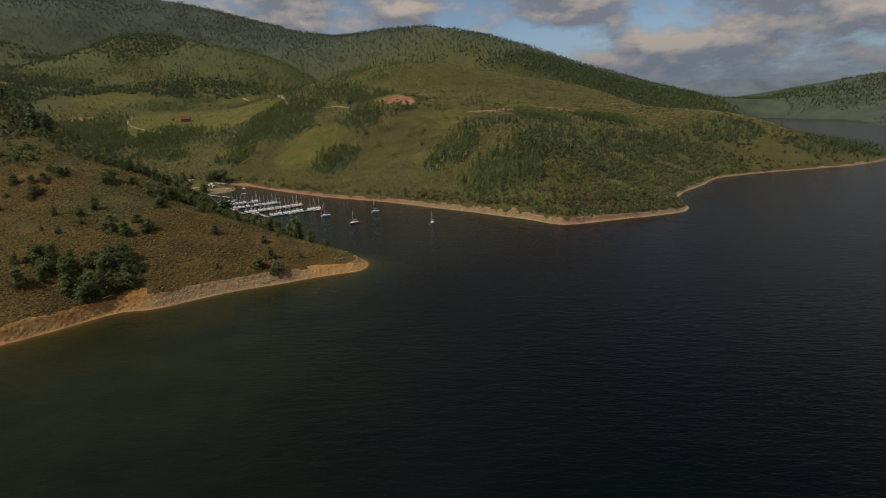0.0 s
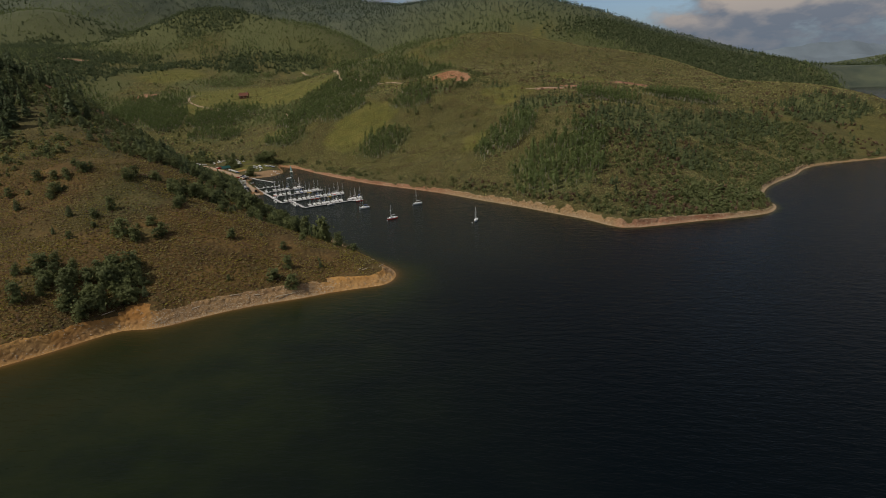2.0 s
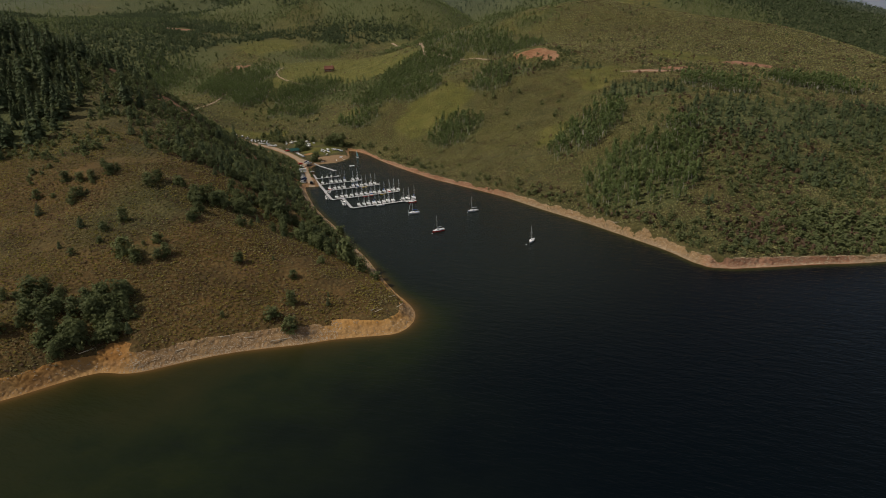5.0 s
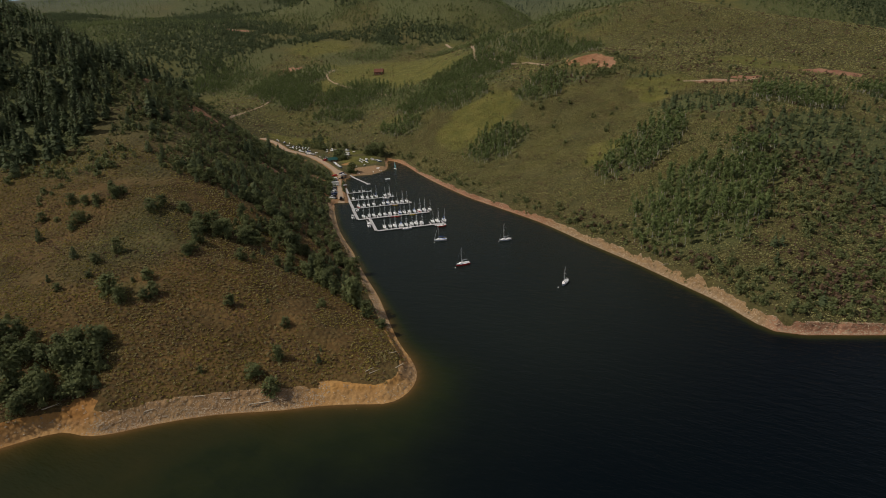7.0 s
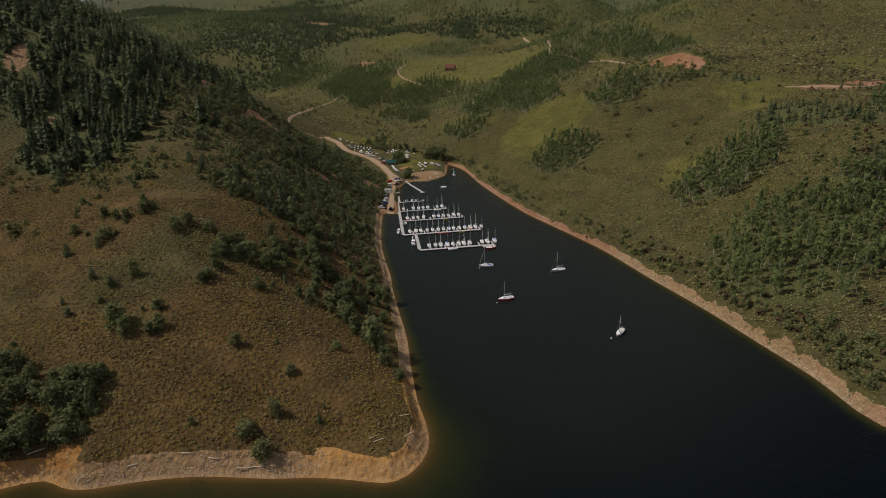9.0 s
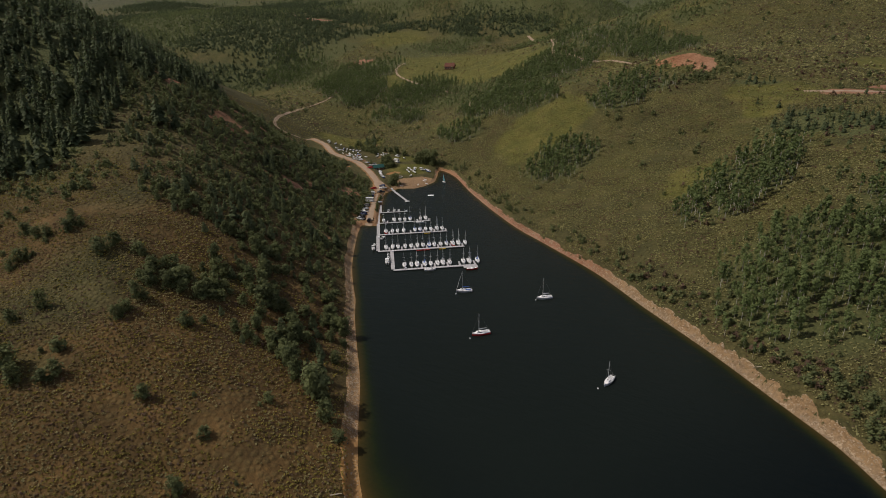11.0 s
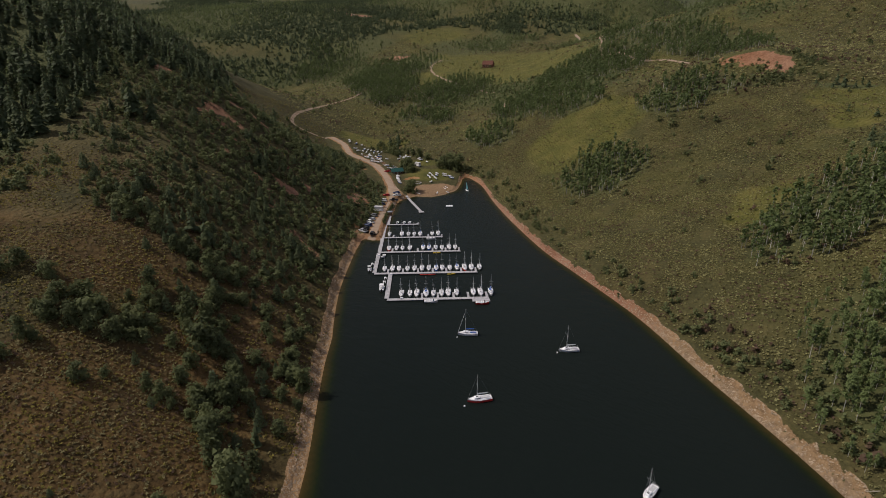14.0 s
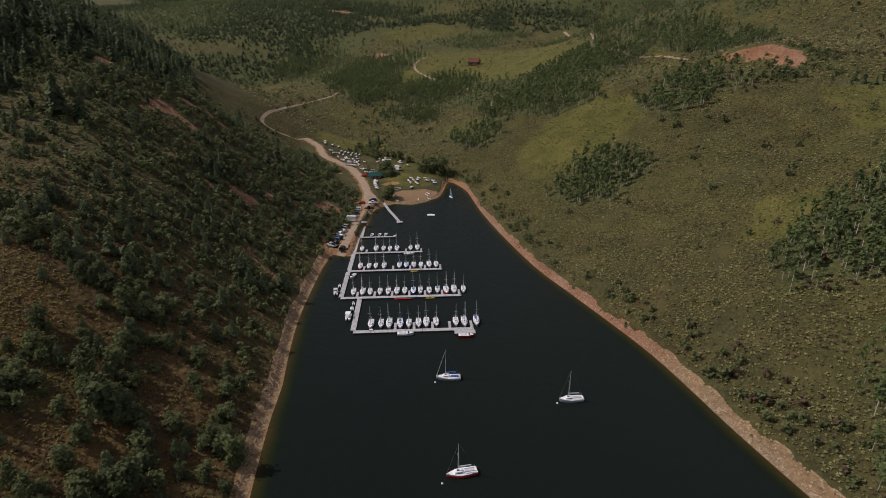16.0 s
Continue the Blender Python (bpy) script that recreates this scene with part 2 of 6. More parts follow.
def inside_land(x, y):
    """Whether places lie on the land side: even-odd count against the closed shoreline."""
    ring = np.vstack([SHORE, [(6500, -900), (6500, 7000), (-6500, 7000), (-6500, -1300)]])
    inside = np.zeros(x.shape, bool)
    for (ax, ay), (bx, by) in zip(ring, np.roll(ring, -1, 0)):
        if ay != by:
            inside ^= ((ay > y) != (by > y)) & (x < (bx - ax) * (y - ay) / (by - ay) + ax)
    return inside


def shore_distance(x, y):
    """Metres from the waterline, positive on land."""
    d, _ = nearest_on(SHORE, x, y)
    return np.where(inside_land(x, y), d, -d)


def wave(x, y, size, seed):
    """Smooth value noise of a size in metres, about -1 to 1."""
    table = np.random.RandomState(seed).uniform(-1, 1, (64, 64))
    u, v = x / size, y / size
    i, j = np.floor(u).astype(int), np.floor(v).astype(int)
    f, g = u - i, v - j
    f, g = f * f * (3 - 2 * f), g * g * (3 - 2 * g)
    at = lambda a, b: table[a % 64, b % 64]
    return (at(i, j) * (1 - f) + at(i + 1, j) * f) * (1 - g) + (at(i, j + 1) * (1 - f) + at(i + 1, j + 1) * f) * g


def smooth(a, b, v):
    t = np.clip((v - a) / (b - a), 0, 1)
    return t * t * (3 - 2 * t)

# rounded rises that make up the relief: spread in metres, then (east, north, rise)
KNOLLS = (49, [(-400, 232, -6.7), (-400, 356, 8.1), (-338, 232, -5.3), (-338, 356, 8.2), (-338, 418, 15.2), (-276, 232, -7.9), (-276, 294, -4.3), (-276, 356, 17.6), (-276, 418, 23.1), (-214, 170, -8.7), (-214, 232, -7.6), (-214, 294, 17.3), (-214, 356, 11.2), (-214, 418, -3.8), (-152, 170, 12.2), (-152, 232, 2.5), (-152, 294, 17.5), (-90, 170, 9.2), (-90, 232, 2.3), (-90, 294, -5.8)])
SPURS = (76, [(-300, 710, 7.7), (-300, 805, -6.1), (-205, 615, 24.5), (-205, 805, 12.7), (-205, 900, 11.7), (-110, 520, -9), (-110, 615, 31.7), (-110, 710, -9.6), (-110, 805, -8.5), (-110, 900, -8.9), (-110, 995, 14.5), (-15, 425, 4.4), (-15, 520, -2.3), (-15, 615, 9.9), (-15, 710, 6.4), (-15, 995, 14.5), (80, 425, 16.3), (80, 520, 17.7), (80, 615, 6.4), (80, 710, 6.8), (80, 900, -12.3), (175, 425, -8.3), (175, 520, 7.6), (175, 615, 6.7), (175, 900, -12.4), (175, 995, 12.8), (270, 805, -10.2), (270, 900, -5.2), (270, 995, 23.8), (365, 995, 13.9)])
SPURS_MORE = (76, [(460, 805, 18.1), (300, 790, 20), (375, 705, 16), (425, 640, 12), (200, 890, 16), (100, 930, 12), (250, 620, 9)])
SHOULDERS = (136, [(-830, 950, 7.2), (-660, 100, -9.6), (-660, 270, 25.3), (-660, 440, 11.3), (-660, 610, -43.4), (-660, 780, -12.5), (-660, 950, 6.1), (-660, 1120, -16.2), (-490, 100, -12.9), (-490, 270, 67.5), (-490, 440, 65.1), (-490, 780, 9.8), (-490, 1120, -12), (-320, 100, -16.2), (-320, 270, 38.8), (-320, 440, -47.9), (-320, 610, -45.4), (-320, 950, -6), (-320, 1290, 28.8)])
FOLDS = (152, [(-400, 900, -9.9), (-400, 1110, -6.4), (-400, 1320, 30.9), (-190, 900, 26.6), (-190, 1110, -15.2), (-190, 1320, -20.1), (20, 900, 37.7), (20, 1110, 31.9), (20, 1320, -38.2), (230, 900, 15.5), (230, 1110, -7.1), (230, 1320, -38.5), (230, 1530, 14.2), (440, 900, 13.3), (440, 1110, -12), (440, 1530, 17.8), (650, 900, -15.2), (650, 1320, 11.1), (650, 1530, -32.1)])
RIDGES = (184, [(-1150, 1830, -40.4), (-1150, 2080, 29.6), (-900, 1330, 16.7), (-900, 1580, 20.2), (-900, 1830, -37.4), (-650, 1330, 22), (-650, 1580, 40.5), (-650, 1830, -10.1), (-400, 1330, 33.1), (-400, 1580, -24.3), (-400, 1830, -43.7), (-150, 1330, -30.9)])
HILLS = (304, [(-1340, 1990, 53.9), (-920, 1150, 9.7), (-920, 1990, -45.8), (-920, 2410, -40.6), (-500, 1990, -38.4), (-80, 1150, 19.3), (-80, 1570, -34.8), (-80, 1990, 57.1), (-80, 2410, 69.9), (340, 1150, -17.4), (340, 1570, -13.3), (340, 1990, 34.9), (760, 1150, -41.9), (760, 1570, -39.6)])
MASSIFS = (720, [(-2600, -200, 110.8), (-2600, 800, 94.4), (-2600, 1800, 83.4), (-2600, 2800, 210.1), (-2600, 3800, 228.7), (-1600, -200, 78.8), (-1600, 800, 28), (-1600, 1800, 134.1), (-1600, 2800, 284.9), (-1600, 3800, 286.9), (-600, -200, 28.3), (-600, 800, -16), (-600, 1800, 26.4), (-600, 2800, 127.4), (-600, 3800, 147.1), (400, -200, -61.6), (400, 800, 40.3), (400, 1800, 93.4), (400, 2800, 149.7), (1400, 800, -81.8), (1400, 1800, -33.2), (1400, 2800, -75.1), (2400, 1800, 134.4), (2400, 2800, 150.6), (2400, 3800, 67.5)])
KNOBS = (105, [(-735, 1400, 42), (-545, 1390, 14), (-1010, 1390, -28), (-250, 1420, -14), (-1250, 1500, 45), (-900, 1850, 30), (-800, 900, 14), (-1000, 1000, 18), (-560, 1130, 10), (-660, 700, -9), (-1150, 860, 15)])
RELIEF = (KNOBS, KNOLLS, SPURS, SPURS_MORE, SHOULDERS, FOLDS, RIDGES, HILLS, MASSIFS)


def beach_width(x, y):
    """Metres of bare shore between the water and the plants."""
    front = smooth(-150, -110, x) * smooth(238, 222, y)
    tip = np.exp(-((x + 42) ** 2 + (y - 228) ** 2) / (2 * 12**2))
    facing = smooth(225, 245, x + 0.9 * y) * smooth(285, 305, y)
    cliff = np.exp(-((x - 42) ** 2 + (y - 330) ** 2) / (2 * 30**2))
    return 3.2 + 1.2 * front + 1.4 * tip - 0.9 * facing - 0.5 * facing * smooth(-20, -80, x) + 0.4 * cliff + 0.3 * wave(x, y, 17, 22)


def bank(x, y, d):
    """Eroded rim of the shore; the beach at the head of the cove has hardly any."""
    beach = np.exp(-((x + 210) ** 2 + (y - 492) ** 2) / (2 * 30**2))
    cliff = np.exp(-((x - 42) ** 2 + (y - 330) ** 2) / (2 * 34**2))
    facing = smooth(225, 245, x + 0.9 * y) * smooth(285, 305, y)
    w = beach_width(x, y)
    steep = np.clip(1 + 0.3 * wave(x, y, 14, 8), 0.5, 1.6)
    rills = 0.55 * wave(x, y, 3.2, 7) + 0.25 * wave(x, y, 1.4, 6)
    slabs = np.abs(wave(x + 0.7 * y, y - 0.7 * x, 5.5, 28)) * 2 - 0.8
    at = d / w + 0.10 * wave(x, y, 7, 9) + 0.10 * rills + 0.10 * cliff * slabs
    front = smooth(-150, -110, x) * smooth(238, 222, y)
    rise = (1.3 - 0.4 * facing - 0.3 * front) * smooth(0, 0.75, at) + (1.7 - 0.6 * facing - 0.4 * front + 2.4 * cliff) * smooth(0.60, 1.05, at)
    rough = (0.16 + 0.35 * cliff) * (rills + cliff * slabs) * smooth(0.1, 0.5, at) * smooth(1.4, 1.0, at)
    return (rise + rough) * steep * (1 - 0.85 * beach) * (1 - 0.9 * smooth(255, 275, y) * smooth(225, 205, x + 0.9 * y))


# dirt lane from the car park by the quay up the valley: east, north, height
LANE = [(-174, 400, 1.7), (-183, 413, 1.7), (-198, 435, 1.9), (-212, 458, 2.2), (-232, 480, 3.0), (-256, 500, 4.3), (-281, 516, 6.0),
        (-301, 521, 8.0), (-317, 524, 10.0), (-342, 540, 13.0), (-362, 545, 16.0)]


def along_lane(x, y):
    """Distance from the lane's middle and the lane's height there."""
    best, level = np.full(x.shape, 1e9), np.zeros(x.shape)
    for (ax, ay, az), (bx, by, bz) in zip(LANE[:-1], LANE[1:]):
        dx, dy = bx - ax, by - ay
        t = np.clip(((x - ax) * dx + (y - ay) * dy) / (dx * dx + dy * dy), 0, 1)
        d = np.hypot(x - ax - t * dx, y - ay - t * dy)
        level = np.where(d < best, az + t * (bz - az), level)
        best = np.minimum(best, d)
    return best, level


def height(x, y, d=None):
    """Height of the ground over the water level."""
    d = shore_distance(x, y) if d is None else d
    g = np.zeros(x.shape)
    for size, group in RELIEF:
        for hx, hy, hz in group:
            g += hz * np.exp(-((x - hx) ** 2 + (y - hy) ** 2) / (2 * size * size))
    far = smooth(250, 900, np.hypot(x + 80, y - 330))
    rough = wave(x, y, 23, 3) * 0.7 + wave(x, y, 9, 4) * 0.3 + far * (wave(x, y, 160, 5) * 3.5 + wave(x, y, 60, 6) * 1.8)
    rough *= 1 - 0.9 * np.exp(-((x + 235) ** 2 + (y - 505) ** 2) / (2 * 35**2))
    land = bank(x, y, d) + (1 - np.exp(-np.maximum(d, 0) / 45)) * (np.maximum(g, -2) + rough)
    land = np.maximum(land, 0.3 + 0.02 * np.maximum(d, 0))
    # the hillside over the cut above the road
    land = land + 11 * smooth(638, 658, y + 0.3 * (x + 55)) * smooth(820, 690, y) * np.exp(-(((x + 57) / 40) ** 2))
    away, level = along_lane(x, y)
    on = smooth(11, 5.5, away)
    land = land * (1 - on) + level * on
    return np.where(d > 0, land * smooth(-0.3, 2.5, d), np.maximum(-6, d * 0.16 - 0.02))


def stretched(lo, hi, step, outer_lo, outer_hi, growth):
    """Coordinates at an even step inside, at growing steps outside."""
    mid = np.arange(lo, hi + step, step)
    up, down, s = [mid[-1]], [mid[0]], step
    while up[-1] < outer_hi:
        s *= growth
        up.append(up[-1] + s)
    s = step
    while down[-1] > outer_lo:
        s *= growth
        down.append(down[-1] - s)
    return np.concatenate([down[:0:-1], mid, up[1:]])


def sheet(name, verts, faces, mat, smooth_shade=True):
    """A mesh object from arrays of corners and quads or triangles."""
    me = bpy.data.meshes.new(name)
    k = faces.shape[1]
    me.vertices.add(len(verts))
    me.vertices.foreach_set("co", np.ascontiguousarray(verts, np.float32).ravel())
    me.loops.add(faces.size)
    me.loops.foreach_set("vertex_index", np.ascontiguousarray(faces, np.int32).ravel())
    me.polygons.add(len(faces))
    me.polygons.foreach_set("loop_start", np.arange(0, faces.size, k, dtype=np.int32))
    me.polygons.foreach_set("use_smooth", np.full(len(faces), smooth_shade))
    me.update(calc_edges=True)
    me.materials.append(mat)
    return me


GX = stretched(-330, 262, 1.85, -4500, 4500, 1.045)
GY = stretched(140, 560, 1.85, -1400, 4850, 1.045)
XX, YY = np.meshgrid(GX, GY)
DD = shore_distance(XX, YY)
ZZ = height(XX, YY, DD)
ROW = len(GX)
quad = (np.arange(len(GY) - 1)[:, None] * ROW + np.arange(ROW - 1)[None, :]).ravel()
QUADS = np.stack([quad, quad + 1, quad + 1 + ROW, quad + ROW], 1)


def ground_z(x, y):
    """The sheet's height at places, by its own corners."""
    x, y = np.asarray(x, float), np.asarray(y, float)
    i = np.clip(np.searchsorted(GX, x) - 1, 0, len(GX) - 2)
    j = np.clip(np.searchsorted(GY, y) - 1, 0, len(GY) - 2)
    f, g = (x - GX[i]) / (GX[i + 1] - GX[i]), (y - GY[j]) / (GY[j + 1] - GY[j])
    return (ZZ[j, i] * (1 - f) + ZZ[j, i + 1] * f) * (1 - g) + (ZZ[j + 1, i] * (1 - f) + ZZ[j + 1, i + 1] * f) * g


def paint(me, name, values):
    a = me.attributes.new(name, "FLOAT", "POINT")
    a.data.foreach_set("value", np.ascontiguousarray(values, np.float32).ravel())


def near_path(points, width, x, y):
    """1 on a strip of that width along a line, 0 off it."""
    line = curve_through(points, 8)
    lo, hi = line.min(0) - 30, line.max(0) + 30
    out = np.zeros(x.shape)
    box = (x > lo[0]) & (x < hi[0]) & (y > lo[1]) & (y < hi[1])
    if box.any():
        d, _ = nearest_on(line, x[box], y[box])
        out[box] = smooth(width * 0.85, width * 0.35, d)
    return out


def patch(x, y, cx, cy, rx, ry, turn=0.0):
    """1 within an oval on the plan, falling to 0 at its rim."""
    c, s = math.cos(radians(turn)), math.sin(radians(turn))
    u, v = (x - cx) * c + (y - cy) * s, -(x - cx) * s + (y - cy) * c
    return smooth(1.15, 0.8, np.hypot(u / rx, v / ry) + 0.18 * wave(x, y, 0.6 * min(rx, ry), 21))


# ---------------------------------------------------------------- what covers the ground
# woods on the plan: east, north, half length, half width, turn
ASPENS = [(-105, 526, 25, 22, -5), (10, 478, 19, 44, -20), (42, 396, 30, 40, -10), (66, 436, 14, 28, 5), (-90, 598, 20, 26, -5), (-78, 612, 24, 14, -10), (-225, 650, 48, 30, -30),
          (-180, 628, 40, 22, -37), (-228, 596, 26, 14, -12), (-205, 745, 50, 50, -22), (-159, 819, 110, 44, -30), (-345, 655, 34, 14, 4), (-460, 720, 40, 60, 32), (-514, 800, 55, 80, -1)]
ASPENS += [
          (-671, 867, 61, 110, 20), (28, 372, 15, 24, 0), (-504, 950, 55, 60, 18), (100, 560, 30, 20, 0), (180, 620, 40, 20, 20), (-365, 728, 40, 50, 6)]
FIRS = [(-288, 288, 30, 38, 40), (-335, 300, 40, 40, 0), (-352, 340, 60, 42, 140), (-311, 325, 22, 46, 60), (-400, 300, 60, 60, 0), (44, 542, 34, 20, -9), (107, 488, 44, 36, 35), (170, 520, 56, 30, 36), (220, 560, 50, 30, 40),
        (330, 640, 60, 34, 40), (430, 620, 50, 26, 30), (-430, 420, 70, 60, 40), (-2, 616, 18, 5, 3), (140, 430, 30, 20, 30), (575, 810, 210, 22, 67)]
SCRUB = [(-149, 181, 10, 7, 30), (-127, 190, 9, 8, 40), (-133, 174, 6, 4, 30), (-138, 215, 7, 6, 30), (-305, 322, 30, 26, 40), (-140, 268, 18, 10, 72), (-236, 275, 24, 14, 23), (116, 342, 30, 20, 16), (80, 330, 22, 12, 10), (93, 420, 34, 40, 25), (190, 450, 50, 40, 40), (-43, 617, 16, 9, 10), (60, 330, 14, 18, 60),
         (-60, 660, 60, 16, -30), (120, 390, 40, 30, 30), (250, 540, 60, 40, 30), (-110, 800, 70, 30, -10)]


def cover_of(zones, x, y):
    out = np.zeros(np.shape(x))
    for z in zones:
        out = np.maximum(out, patch(x, y, *z))
    return out


# cut slopes, scars and pads
SCARS = [(-60, 652, 24, 5.5, -14), (-42, 645, 13, 6.5, -32), (-117, 180, 5, 3, 18), (-55, 217.5, 7, 2, 18), (51, 605, 20, 7, 25), (74, 626, 16, 5, 20), (-561, 853, 24, 12, 4), (-1073, 1092, 60, 22, -2), (-824, 1036, 20, 14, 30),
         (-365, 298, 7, 13, 48), (-311, 279, 3, 6, 20), (148, 707, 30, 12, 30), (352, 766, 26, 8, -15), (-256, 379, 2, 3, 100), 
         (-198, 392, 3, 2, 60)]
MEADOWS = [(-430, 770, 50, 34, 3), (-470, 860, 60, 50, 20), (8, 580, 14, 26, -2), (-16, 485, 15, 20, -18), (-139, 584, 40, 30, -22), (-380, 850, 110, 90, -26), (-588, 985, 65, 60, 32), (-141, 570, 34, 38, -22), (12, 597, 30, 26, -5), 
           (-236, 524, 18, 15, 30), (-262, 545, 18, 8, 30), (-345, 580, 34, 14, 20),  
           (-290, 790, 70, 40, 10), (90, 700, 40, 25, 0)]


def hill_scrub(x, y):
    """The brushy flank of the hill over the quay."""
    return smooth(-8, 10, y - 260 - 16 * smooth(-195, -145, x) + 0.42 * (x + 126) + 11 * wave(x, y, 22, 25)) * smooth(225, 205, x + 0.9 * y) * smooth(-345, -320, x) * smooth(-84, -104, x) * smooth(4, 9, along_lane(x, y)[0])


def hill_gaps(x, y):
    """Gaps of red earth between the bushes of that flank."""
    return hill_scrub(x, y) * (0.3 + 0.7 * smooth(320, 380, y)) * smooth(0.24, 0.70, wave(x, y, 6, 13) + 0.4 * wave(x, y, 17, 14))


def cover_fields(x, y, d):
    """What lies on the ground: bare earth, red earth, meadow, dry grass and gravel, each 0 to 1."""
    near_red = smooth(-260, -180, x) * smooth(0, -60, x) * smooth(385, 405, y)
    width = beach_width(x, y) * (1 - 0.3 * smooth(500, 900, y))
    bare = smooth(1.14, 0.92, (d + 0.45 * wave(x, y, 15, 11) + 0.45 * wave(x + 0.6 * y, y - 0.6 * x, 4.1, 12) + 0.25 * wave(x + 0.5 * y, y - 0.5 * x, 1.9, 18)) / width)
    bare *= 1 - 0.75 * smooth(700, 1200, np.hypot(x, y - 300))
    bare = np.maximum(bare, patch(x, y, -210, 496, 16, 19))
    bare = np.maximum(bare, patch(x, y, -240, 510, 6, 4, 40))
    bare = np.maximum(bare, 0.9 * smooth(4.3, 2.7, along_lane(x, y)[0]))
    bare = np.maximum(bare, 0.50 * patch(x, y, -303, 536, 26, 10, 160))
    bare = np.maximum(bare, near_path([(-228, 478), (-212, 470), (-202, 464)], 5.0, x, y))
    for s in SCARS:
        bare = np.maximum(bare, patch(x, y, *s))
    bare = np.maximum(bare, 0.62 * hill_gaps(x, y))
    red = np.clip(near_red + patch(x, y, 100, 313, 34, 14, 12) + smooth(560, 620, y) * smooth(520, 420, x) * (d > 30) + 0.9 * hill_scrub(x, y) * smooth(5, 9, d), 0, 1)
    red = np.where(patch(x, y, -363, 296, 40, 40) > 0, 0.25, red)
    red = np.where(patch(x, y, -57, 651, 40, 20) > 0, 0.8, red)
    red = np.where(along_lane(x, y)[0] < 12, 0.35, red)
    red = np.where(patch(x, y, -211, 496, 30, 34) > 0, 0.10, red)
    meadow = 0.24 * smooth(380, 430, y + 0.6 * x) * smooth(-240, -150, x + 0.3 * (y - 400)) + 0.3 * smooth(560, 640, y) * smooth(-60, -180, x - 0.25 * (y - 700))
    meadow *= 0.35 + 0.9 * smooth(-0.4, 0.5, wave(x, y, 31, 26) + 0.5 * wave(x, y, 12, 27))
    for s in MEADOWS:
        meadow = np.maximum(meadow, 0.85 * patch(x, y, *s))
    meadow = np.maximum(meadow, 0.7 * near_path([(1330, 2210), (1290, 1950), (1250, 1650)], 60, x, y))
    dry = smooth(-20, -60, x) * smooth(420, 300, y - 0.6 * (x + 100)) * smooth(0.2, -0.3, 0.5 * wave(x, y, 40, 15) - 0.2)
    stony = 0.75 * smooth(-70, -20, x) * smooth(280, 300, y)
    gravel = np.maximum(np.maximum(smooth(0.8, 0.5, (d + 0.9 * wave(x, y, 6, 17)) / width), stony), np.maximum(smooth(9, 7, along_lane(x, y)[0]), 0.5 * patch(x, y, -215, 500, 40, 40)))
    gravel *= 0.3 + 0.7 * smooth(-60, 0, x + 0.2 * (y - 300))
    gravel = np.maximum(gravel, 0.85 * patch(x, y, -211, 498, 30, 26))
    gravel = np.maximum(gravel, 0.85 * patch(x, y, -352, 294, 60, 30))
    pebbly = smooth(-116, -104, x) * smooth(-60, -66, x) * smooth(222, 215, y) + smooth(252, 262, y) * smooth(225, 205, x + 0.9 * y) + smooth(-47, -42, x) * smooth(226, 232, y) * smooth(262, 250, y)
    gravel = np.maximum(gravel, 0.65 * np.clip(pebbly, 0, 1) * smooth(10, 6, d))
    return bare, red, meadow, dry, gravel


bare, red, meadow, dry_grass, gravel = cover_fields(XX, YY, DD)
HILL_FIRS = smooth(62, 76, ZZ + 5 * wave(XX, YY, 30, 77)) * smooth(-285, -315, XX) * (YY < 520) * (XX > -640)
wooded = np.maximum(np.maximum(cover_of(FIRS, XX, YY), 0.75 * cover_of(ASPENS, XX, YY)), 0.8 * HILL_FIRS)
wooded = np.maximum(wooded, 0.35 * cover_of(SCRUB, XX, YY)) * (1 - smooth(0.4, 0.6, bare))
distance = np.hypot(XX + 80, YY - 330)
far_woods = smooth(-0.6, 0.05, wave(XX, YY, 210, 31) + 0.5 * wave(XX, YY, 70, 32)) * smooth(1000, 1300, YY)
MEADOW_GAPS = cover_of(MEADOWS, XX, YY)
VALLEY_WOODS = smooth(0.0, 0.2, wave(XX, YY, 80, 34) + 0.6 * wave(XX, YY, 33, 35)) * smooth(560, 640, YY + 0.25 * XX) * smooth(-90, -160, XX - 0.25 * (YY - 700)) * (1 - 0.92 * MEADOW_GAPS)
far_woods = np.maximum(far_woods, VALLEY_WOODS)
far_woods = np.maximum(far_woods, cover_of([(-1000, 860, 330, 150, 10), (-760, 700, 120, 60, 40), (-700, 1340, 190, 90, 10), (-1050, 1550, 160, 150, 0), (-350, 1420, 120, 60, 0)], XX, YY))
# firs packed onto this flank, in place of a cloud's shadow on it
far_woods = np.maximum(far_woods, patch(XX, YY, 520, 1650, 420, 330, 20))
far_woods *= 1 - 0.5 * smooth(950, 1100, XX)
wooded = np.maximum(wooded, 0.9 * far_woods)


def dress(me, x, y, d, woods):
    """Lay the cover on a sheet of ground."""
    earth, rust, grass, straw, stones = cover_fields(x, y, d)
    a = me.color_attributes.new("cover", "FLOAT_COLOR", "POINT")
    a.data.foreach_set("color", np.stack([earth, grass * 0.75, rust, np.ones(x.shape)], -1).astype(np.float32).ravel())
    paint(me, "wooded", woods)
    paint(me, "dry", straw)
    paint(me, "gravel", stones)
    # how strongly the haze-tinted colour is blended in, growing with distance
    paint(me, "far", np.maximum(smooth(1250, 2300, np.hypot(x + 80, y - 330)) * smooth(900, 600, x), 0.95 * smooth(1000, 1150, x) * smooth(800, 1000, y)))


